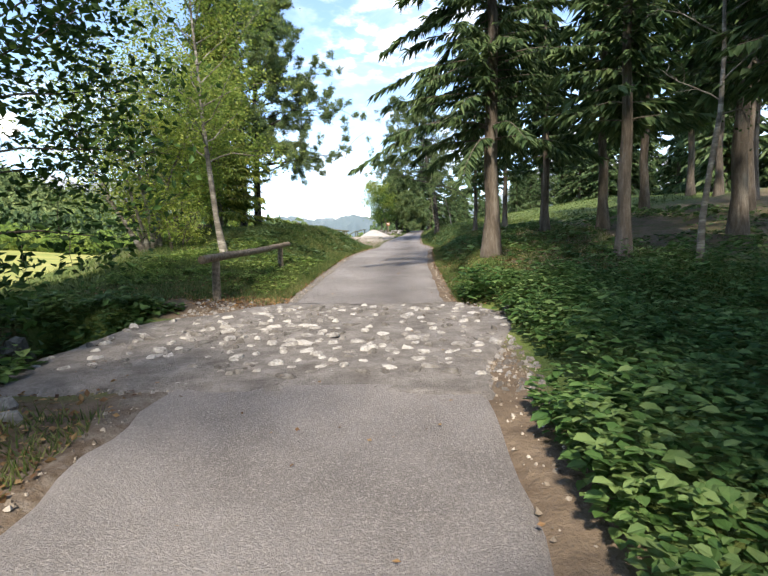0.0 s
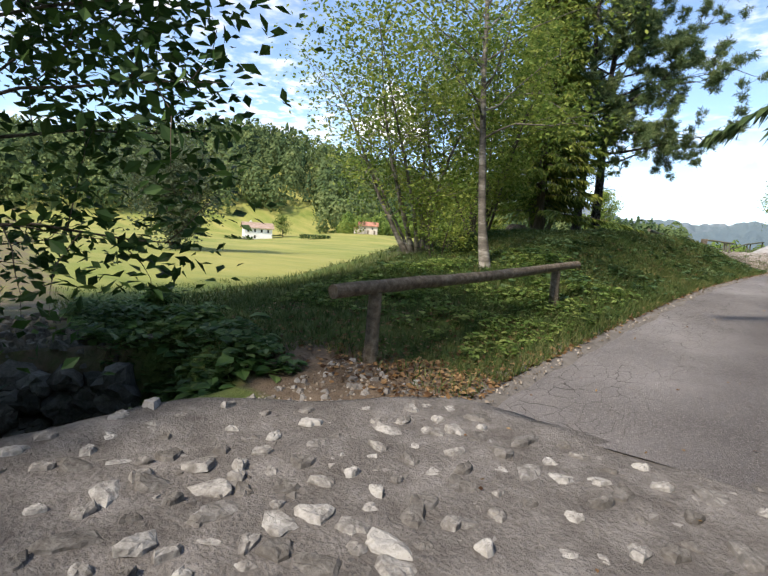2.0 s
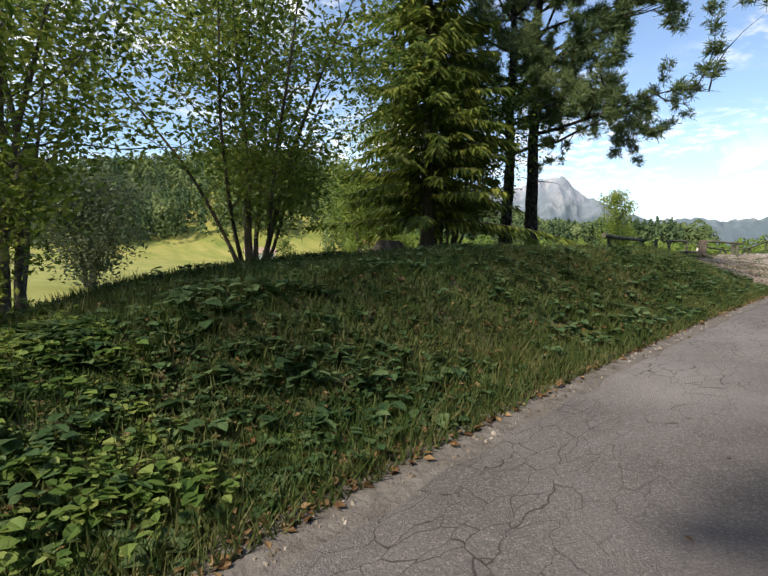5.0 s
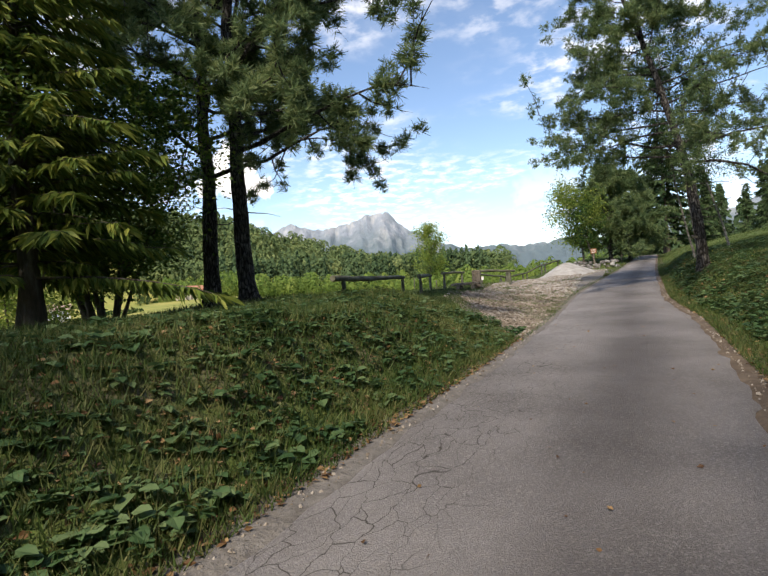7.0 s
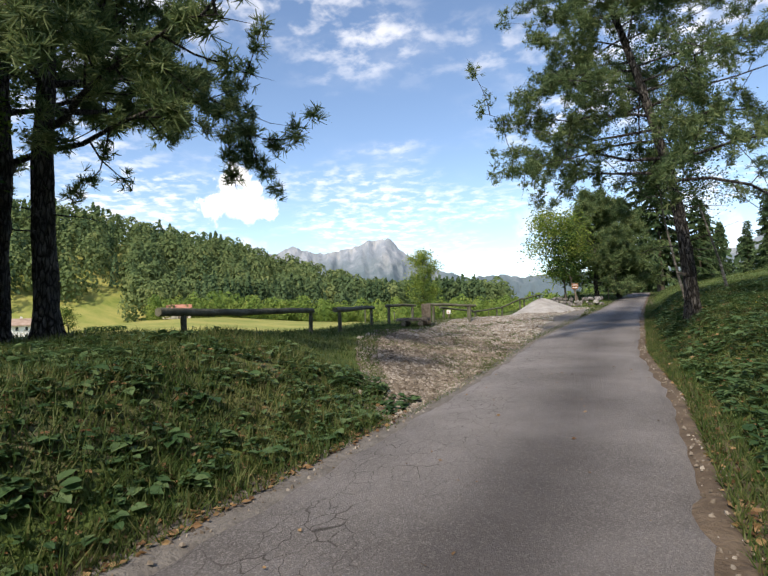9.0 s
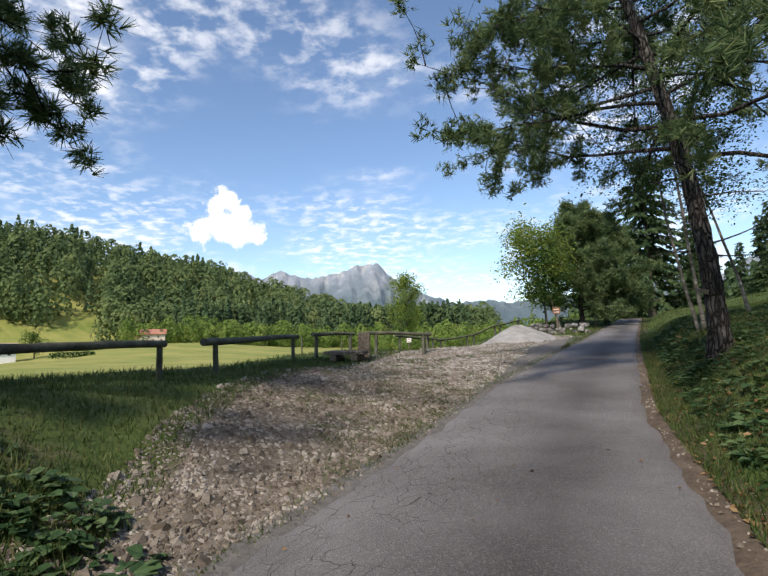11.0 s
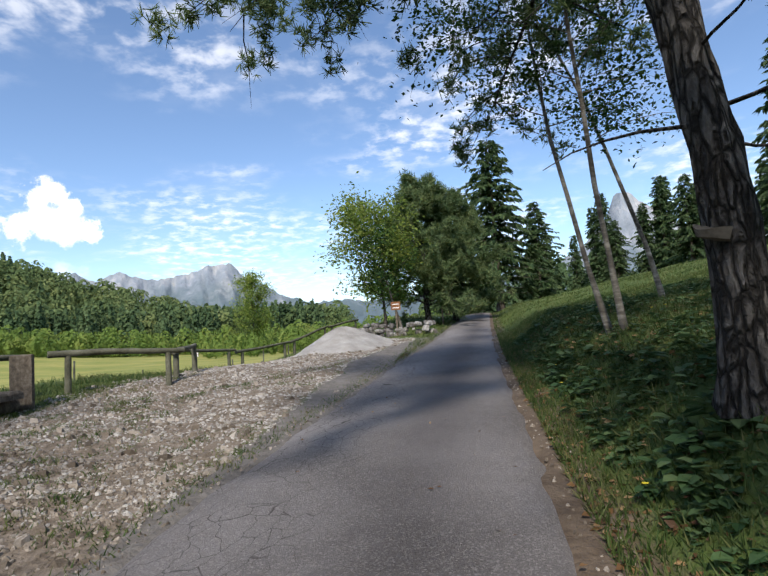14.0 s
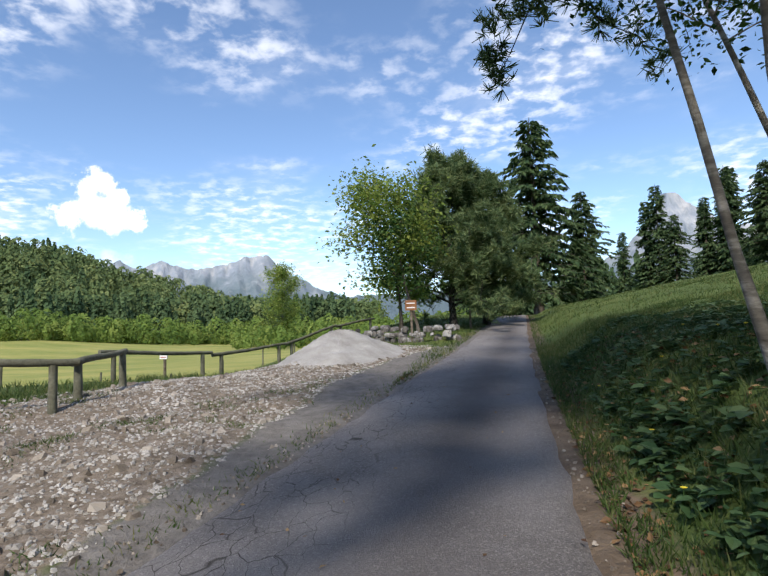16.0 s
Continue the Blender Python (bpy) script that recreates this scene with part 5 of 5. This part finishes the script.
# ---------------------------------------------------------------- ford with bedded stones, brook wall
def chipped_stone(m, rng, sx, sy, sz):
    """A broken stone with a ragged outline, an uneven top and chipped edges."""
    n = 11
    th = (np.arange(n) + rng.uniform(-0.3, 0.3, n)) * 2 * np.pi / n
    rad = 1 + 0.22 * np.sin(2 * th + rng.uniform(0, 6)) * rng.uniform(0, 1) + 0.16 * np.sin(3 * th + rng.uniform(0, 6)) + rng.uniform(-0.14, 0.14, n)
    tilt = rng.uniform(-0.35, 0.35, 2)
    rings = []
    for s, z in ((1.05, -0.6), (1.0, 0.1), (0.82, 0.42), (0.42, 0.5)):
        rr = rad * s * (1 + rng.uniform(-0.1, 0.1, n))
        x, y = np.cos(th) * rr / 2, np.sin(th) * rr / 2
        rings.append(np.c_[x * sx, y * sy, sz * (z + (z > 0) * (tilt[0] * x + tilt[1] * y) * 1.3 + rng.uniform(-0.13, 0.13, n))])
    start = m.n
    m.add(np.vstack(rings + [[[0, 0, sz * 0.5]]]), [[k * n + i, k * n + (i + 1) % n, (k + 1) * n + (i + 1) % n, (k + 1) * n + i] for k in range(3) for i in range(n)])
    m.f.append(np.array([[3 * n + i, 3 * n + (i + 1) % n, 4 * n] for i in range(n)]) + start)


def ford():
    ys, n = np.arange(1.75, 6.62, 0.12), 44
    L = np.interp(ys, (1.7, 2.1, 2.8, 4.8, 5.6, 6.6), (-2.9, -3.02, -3.05, -3.0, -2.1, -1.25)) + 0.05 * wave(ys, ys, 5.0)
    R = np.interp(ys, (1.7, 2.4, 5.2, 6.6), (1.62, 1.66, 2.5, 1.75)) + 0.06 * wave(ys, 2 * ys, 4.0)
    u = np.linspace(0, 1, n)
    X = L[:, None] + (R - L)[:, None] * u
    start = 1.75 + 0.12 * smooth(-0.4, -1.3, X) + 0.1 * wave(X, X, 2.3)
    Y = start + (6.6 - start) * ((ys - ys[0]) / (ys[-1] - ys[0]))[:, None]
    Y[0] += 0.1 * wave(X[0], X[0], 6.1)
    Y[-1] += 0.16 * wave(X[-1], X[-1], 2.7, 2)
    Z = road_z(Y) + 0.035 + 0.012 * wave(X, Y, 4.1) + 0.008 * wave(X, Y, 11.0, 3)
    Z[0] -= 0.05
    Z[-1] -= 0.05
    Z[:, 0] -= 0.75
    Z[:, -1] -= 0.06
    m = Mesh()
    ny = len(ys)
    i, j = np.meshgrid(np.arange(ny - 1), np.arange(n - 1), indexing="ij")
    a = (i * n + j).ravel()
    m.add(np.stack([X, Y, Z], -1).reshape(-1, 3), np.stack([a, a + 1, a + n + 1, a + n], -1))
    ob = tagged(part("ford", m, FORD, smooth=True), "rough concrete ford set with pale broken stones", "ford", kind="structure")
    rng = np.random.default_rng(91)
    kinds = []
    for k in range(14):
        q = Mesh()
        s = 0.075 + 0.12 * rng.uniform(0, 1) ** 1.6
        chipped_stone(q, rng, s * rng.uniform(1.0, 1.7), s, 0.05)
        kinds.append(q.data("stone", STONE))
    placed = []
    for _ in range(2500):
        y = rng.uniform(2.15, 6.25)
        l, r = np.interp(y, ys, L) + 0.2, np.interp(y, ys, R) - 0.15
        x = rng.uniform(l, r)
        if y < 2.3 + 0.25 * float(smooth(-0.4, -1.3, x)):
            continue
        gap = 0.11 + 0.15 * abs(wave(x, y, 1.5)) + rng.uniform(0, 0.08)
        if all(math.hypot(x - p, y - q) > gap for p, q in placed):
            placed.append((x, y))
    for x, y in placed[:290]:
        part("stone", kinds[int(rng.integers(0, 14))], None, ob, place=pose(x, y, float(road_z(y)) + 0.032 + rng.uniform(-0.018, 0.012), rng.uniform(-13, 13), rng.uniform(-13, 13), rng.uniform(0, 360)))


def brook_wall():
    rng = np.random.default_rng(92)
    th = thing("stone_wall", "mossy dry-stone wall along the shaded brook", "stone wall", pose(-3.6, 5.0, -0.8))
    for row in range(5):
        for k in range(10):
            u = (k + 0.5 * (row % 2) + rng.uniform(-0.25, 0.25)) / 10
            x, y = -4.75 - 1.25 * u - 0.05 * row, 5.35 - 2.6 * u + rng.uniform(-0.07, 0.07)
            s = rng.uniform(0.22, 0.4)
            m = Mesh()
            chipped_stone(m, rng, s * rng.uniform(1.0, 1.3), s, 0.34)
            part("stone", m, DARK_STONE, th, place=pose(x + 3.6, y - 5.0, -0.3 + row * 0.2 + rng.uniform(-0.04, 0.04), rng.uniform(70, 100), rng.uniform(-20, 20), rng.uniform(45, 80)))


ford()
brook_wall()
for sx, sy, sc in ((-2.3, 1.55, 0.24), (2.35, 5.3, 0.3), (-2.95, 2.6, 0.16), (-2.85, 4.6, 0.16), (-1.95, 1.2, 0.18)):
    _m = Mesh()
    rock(_m, np.random.default_rng(int(sc * 1000 + sy * 10)), sc, sc * 0.75, sc * 0.6, n=7)
    tagged(part("boulder", _m, STONE, place=pose(sx, sy, rest(sx, sy, 0.03), 0, 0, sc * 900)), "pale loose stone at the edge of the ford", "stone", "loose stones by the ford")


# ---------------------------------------------------------------- grass, weeds, litter
def verge(rng, n, y0, y1, d0, d1, left):
    y = rng.uniform(y0, y1, n)
    d = d0 + (d1 - d0) * rng.uniform(0, 1, n) ** 1.3
    x = np.where(left, road_left(y) - d, road_right(y) + d)
    keep = ~((x < -2.6) & (np.abs(y - 3.6 - 0.25 * (-3 - x)) < 0.95))
    keep &= ~((y > 1.4) & (y < 6.4) & (x > -3.1) & (x < 2.3))
    keep &= ~((y > 27.5) & (y < 51) & (x > gravel_edge(y) + 0.2) & (x < 0))
    keep &= ~((y < 2.2) & (x < -1) & (x > -3.4) & (rng.uniform(0, 1, n) < 0.5))
    keep &= ~((y > 5.9) & (y < 7.1) & (x < -1) & (x > -2.6) & (rng.uniform(0, 1, n) < 0.7))
    return x[keep], y[keep]


def build_grass():
    rng = np.random.default_rng(101)
    m = Mesh()
    for n, y0, y1, d0, d1, left, L, w in (
            (110000, -4, 20, 0.12, 5.5, True, 0.13, 0.007), (100000, 20, 46, 0.12, 6.5, True, 0.11, 0.007), (14000, 46, 66, 0.1, 7, True, 0.14, 0.01),
            (60000, 4, 24, 0.15, 5, False, 0.12, 0.007), (120000, 24, 50, 0.1, 6, False, 0.12, 0.007), (16000, 44, 66, 0.1, 9, False, 0.12, 0.01),
            (70000, 9, 29, 0.25, 5.5, True, 0.17, 0.008), (40000, 0, 48, 5.5, 16, True, 0.16, 0.012), (16000, 22, 64, 6, 15, False, 0.14, 0.014)):
        x, y = verge(rng, n, y0, y1, d0, d1, left)
        patch = wave(x, y, 1.4, 4) + 0.6 * wave(x, y, 3.7, 1) > -1.0
        x, y = x[patch], y[patch]
        blades(m, np.c_[x, y, land(x, y) - 0.01], rng, L, w, 0.55)
    tagged(part("grass", m, GRASS), "short uneven grass on the verges and slopes", "grass", kind="stuff")


def broad_leaves(name, label, spots, size, mat, seed, lift=0.1, per=6):
    """Rosettes of broad leaves on stalks, each leaf a folded blade of six corners."""
    rng = np.random.default_rng(seed)
    m = Mesh()
    x, y = spots(rng)
    n = len(x) * per
    c = np.repeat(np.c_[x, y, land(x, y)], per, 0)
    az = rng.uniform(0, 6.283, n)
    out = np.c_[np.cos(az), np.sin(az), np.zeros(n)]
    side = np.c_[-np.sin(az), np.cos(az), np.zeros(n)]
    L = size * np.repeat(np.exp(np.clip(rng.standard_normal(len(x)), -2, 1.3) * 0.4), per)[:, None] * rng.uniform(0.7, 1.2, (n, 1))
    h = lift * rng.uniform(0.2, 1.3, (n, 1)) * (0.45 + 1.5 * np.abs(wave(c[:, 0], c[:, 1], 1.7, seed)))[:, None]
    up = np.array([0, 0, 1.0])
    r0 = c + out * L * rng.uniform(0.05, 0.4, (n, 1)) + up * h
    tiltv = rng.uniform(-0.35, 0.3, (n, 1))
    d = unit(out + up * tiltv)
    roll = rng.uniform(-0.35, 0.35, (n, 1))
    s = unit(side + up * roll)
    w = L * 0.38
    nn = up * L * 0.07
    P = [r0, r0 + d * L * 0.3 + s * w + nn, r0 + d * L * 0.7 + s * w * 0.75 + nn, r0 + d * L - nn, r0 + d * L * 0.7 - s * w * 0.75 + nn, r0 + d * L * 0.3 - s * w + nn]
    v = np.stack(P, 1).reshape(-1, 3)
    k = 6 * np.arange(n)[:, None]
    m.add(v, np.concatenate([k + [[0, 1, 2, 3]], k + [[0, 3, 4, 5]]]))
    return tagged(part(name, m, mat), label, "plants", kind="stuff")


def near_weeds(rng):
    y = rng.uniform(-4, 7.5, 4800)
    d = 0.22 + 4.5 * rng.uniform(0, 1, 4800) ** 1.4
    x = road_right(y) + d
    keep = ~((y > 1.6) & (y < 6.2) & (x < 2.25))
    return x[keep], y[keep]


def bank_weeds(rng):
    y = rng.uniform(10, 29, 7200)
    x = road_left(y) - 0.3 - 4.8 * rng.uniform(0, 1, 7200)
    keep = wave(x, y, 1.1, 2) + 0.5 * wave(x, y, 2.9) > rng.uniform(-1.1, 0.7, len(x))
    return x[keep], y[keep]


def brook_weeds(rng):
    x = rng.uniform(-8.5, -2.7, 2600)
    y = 3.6 + 0.25 * (-3 - x) + rng.choice([-1, 1], 2600) * rng.uniform(0.9, 2.4, 2600)
    keep = ~((np.abs(y - 4.2) < 1.5) & (x > -3.0)) & (wave(x, y, 1.3, 2) > -0.7)
    return x[keep], y[keep]


def right_weeds(rng):
    y = rng.uniform(26, 47, 7000)
    x = road_right(y) + 0.5 + 4.0 * rng.uniform(0, 1, 7000) ** 1.3
    keep = wave(x, y, 1.0, 5) > rng.uniform(-1.1, 0.6, len(x))
    return x[keep], y[keep]


def rail_weeds(rng):
    y = rng.uniform(7.6, 12.8, 3000)
    x = road_left(y) - 0.4 - 3.8 * rng.uniform(0, 1, 3000)
    keep = wave(x, y, 1.6, 1) > rng.uniform(-1.1, 0.6, len(x))
    return x[keep], y[keep]


def bank_spot(rng, n):
    y = rng.uniform(6, 46, n)
    left = rng.uniform(0, 1, n) < 0.6
    d = 0.1 + 4.0 * rng.uniform(0, 1, n) ** 1.4
    return np.where(left, road_left(y) - d, road_right(y) + d), y


def litter():
    rng = np.random.default_rng(121)
    m = Mesh()
    x, y = bank_spot(rng, 34000)
    keep = ~((y > 28) & (x < 0))
    x, y = x[keep], y[keep]
    leaves(m, np.c_[x, y, land(x, y) + 0.02], rng, 0.07, 0.6, 0.0, 0.15)
    y = rng.uniform(-3, 48, 260)
    x = road_left(y) + (road_right(y) - road_left(y)) * rng.uniform(0.02, 0.98, 260)
    leaves(m, np.c_[x, y, road_z(y) + 0.045], rng, 0.045, 0.6, 0.0, 0.08)
    x, y = rng.normal(-2.1, 0.7, 1500), rng.normal(0.3, 1.2, 1500)
    keep = x < road_left(y) - 0.05
    leaves(m, np.c_[x[keep], y[keep], land(x[keep], y[keep]) + 0.02], rng, 0.06, 0.6, 0.0, 0.15)
    x, y = rng.normal(-1.9, 0.6, 900), rng.normal(6.7, 0.35, 900)
    keep = x < road_left(y) - 0.05
    leaves(m, np.c_[x[keep], y[keep], land(x[keep], y[keep]) + 0.02], rng, 0.05, 0.6, 0.0, 0.15)
    tagged(part("fallen_leaves", m, LITTER), "dry brown fallen leaves on the banks and lane", "leaves", kind="stuff")


def wood_floor(rng):
    y = rng.uniform(7, 22, 1700)
    x = road_right(y) + 0.5 + 9 * rng.uniform(0, 1, 1700)
    keep = wave(x, y, 0.9, 3) > -0.3
    return x[keep], y[keep]


def gravel_tufts():
    """Brown and green tufts that push through the gravel."""
    rng = np.random.default_rng(141)
    m = Mesh()
    x, y = gravel_spot(rng, 900)
    keep = (wave(x, y, 0.9, 2) > -0.15) & (y < 45)
    x, y = np.repeat(x[keep], 40), np.repeat(y[keep], 40)
    x, y = x + rng.standard_normal(len(x)) * 0.09, y + rng.standard_normal(len(y)) * 0.09
    blades(m, np.c_[x, y, land(x, y)], rng, 0.06, 0.006, 0.9)
    y = rng.uniform(27, 50, 2600)
    x = road_left(y) - np.abs(rng.standard_normal(2600)) * 0.18
    blades(m, np.c_[x, y, land(x, y)], rng, 0.06, 0.006, 0.8)
    tagged(part("grass_tufts", m, GRASS), "sparse tufts of grass in the gravel", "grass", kind="stuff")


build_grass()
gravel_tufts()
broad_leaves("weeds", "low plants on the floor of the wood", wood_floor, 0.12, WEED, 115, 0.12, 5)
broad_leaves("weeds", "dense broad-leaved green weeds beside the lane", near_weeds, 0.07, WEED, 111, 0.27, 8)
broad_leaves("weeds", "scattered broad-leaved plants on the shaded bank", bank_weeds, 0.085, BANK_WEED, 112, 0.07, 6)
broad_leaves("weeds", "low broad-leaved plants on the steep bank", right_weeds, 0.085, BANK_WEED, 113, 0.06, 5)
broad_leaves("weeds", "broad-leaved plants round the log rail, coloured as if sunlit", rail_weeds, 0.065, SUN_WEED, 114, 0.08, 6)
broad_leaves("weeds", "dark broad-leaved plants along the brook", brook_weeds, 0.1, WEED, 116, 0.16, 6)
litter()


# small things: meadow stakes, bracket on the pine, flowers
def stake(x, y, h, group):
    m = Mesh()
    tube(m, np.array([(0, 0, -0.1), (0, 0, h * 0.5), (0.01, 0, h)]), np.array([0.035, 0.03, 0.028]), 7, True)
    tagged(part("fence_stake", m, GREEN_WOOD, place=pose(x, y, rest(x, y))), "thin wooden stake in the meadow", "stake", group)


for k in range(16):
    stake(-16 - 1.9 * k + 0.3 * math.sin(k * 3), 46 + 1.6 * k, 1.0 + 0.1 * math.sin(k * 5), "stakes of the meadow fence")
for k in range(7):
    stake(-9.5 + 0.35 * k, 43.5 + 2.6 * k, 0.85, "stakes behind the rails")

_p = along(lane_trunk, 0.95 / 9.5)
_m = Mesh()
_th = np.linspace(np.pi * 0.5, np.pi * 1.5, 9)
_v = [(0.05, 0, -0.03), (0.05, 0, 0.05)] + [(math.cos(a) * 0.19, math.sin(a) * 0.09, 0.05 + 0.02 * math.sin(a * 3)) for a in _th] + [(math.cos(a) * 0.16, math.sin(a) * 0.08, -0.01) for a in _th]
_m.add(_v, [[1, 2 + i, 3 + i] for i in range(8)] + [[0, 12 + i, 11 + i] for i in range(8)])
_m.add(_v, [[2 + i, 11 + i, 12 + i, 3 + i] for i in range(8)])
tagged(part("bracket_fungus", _m, FUNGUS, place=pose(3.33 + _p[0] - 0.1, 36.52 + _p[1], rest(3.42, 36.6) + _p[2], 8, 12, 0)), "grey shelf-like growth on the pine trunk", "fungus")

_rng = np.random.default_rng(131)
for k in range(14):
    y = float(_rng.uniform(34, 44))
    x = float(road_right(y)) + float(_rng.uniform(0.4, 2.2))
    th = thing("flower", "small yellow flower in the bank grass", "flower", pose(x, y, rest(x, y)), "yellow flowers on the bank")
    _m = Mesh()
    tube(_m, np.array([(0, 0, -0.02), (0.01, 0, 0.06), (0.015, 0, 0.12)]), np.full(3, 0.003), 4, True)
    part("stem", _m, WEED, th)
    _m = Mesh()
    a = np.arange(8) * np.pi / 4
    _m.add(np.vstack([np.c_[0.015 + np.cos(a) * 0.022, np.sin(a) * 0.022, np.full(8, 0.128)], [[0.015, 0, 0.115]], [[0.015, 0, 0.132]]]), [[i, (i + 1) % 8, 9] for i in range(8)] + [[(i + 1) % 8, i, 8] for i in range(8)])
    part("petals", _m, FLOWER, th)

_m = Mesh()
rock(_m, np.random.default_rng(7), 0.9, 0.6, 0.55, n=9)
tagged(part("stump", _m, BARK, place=pose(-8.3, 21.3, rest(-8.3, 21.3, 0.1), 0, 0, 30)), "dark rotten tree stump at the foot of the conifer", "stump")
_m = Mesh()
_k = np.linspace(0, 1, 9)
tube(_m, np.c_[1.28 + 0.3 * _k, 8.05 - 0.1 * _k ** 0.5, float(road_z(8.0)) + 0.045 + 0.0 * _k], np.full(9, 0.0028), 5, True)
tagged(part("twig", _m, HEAP, place=pose(0, 0, 0)), "thin pale bent stalk lying on the lane", "twig")
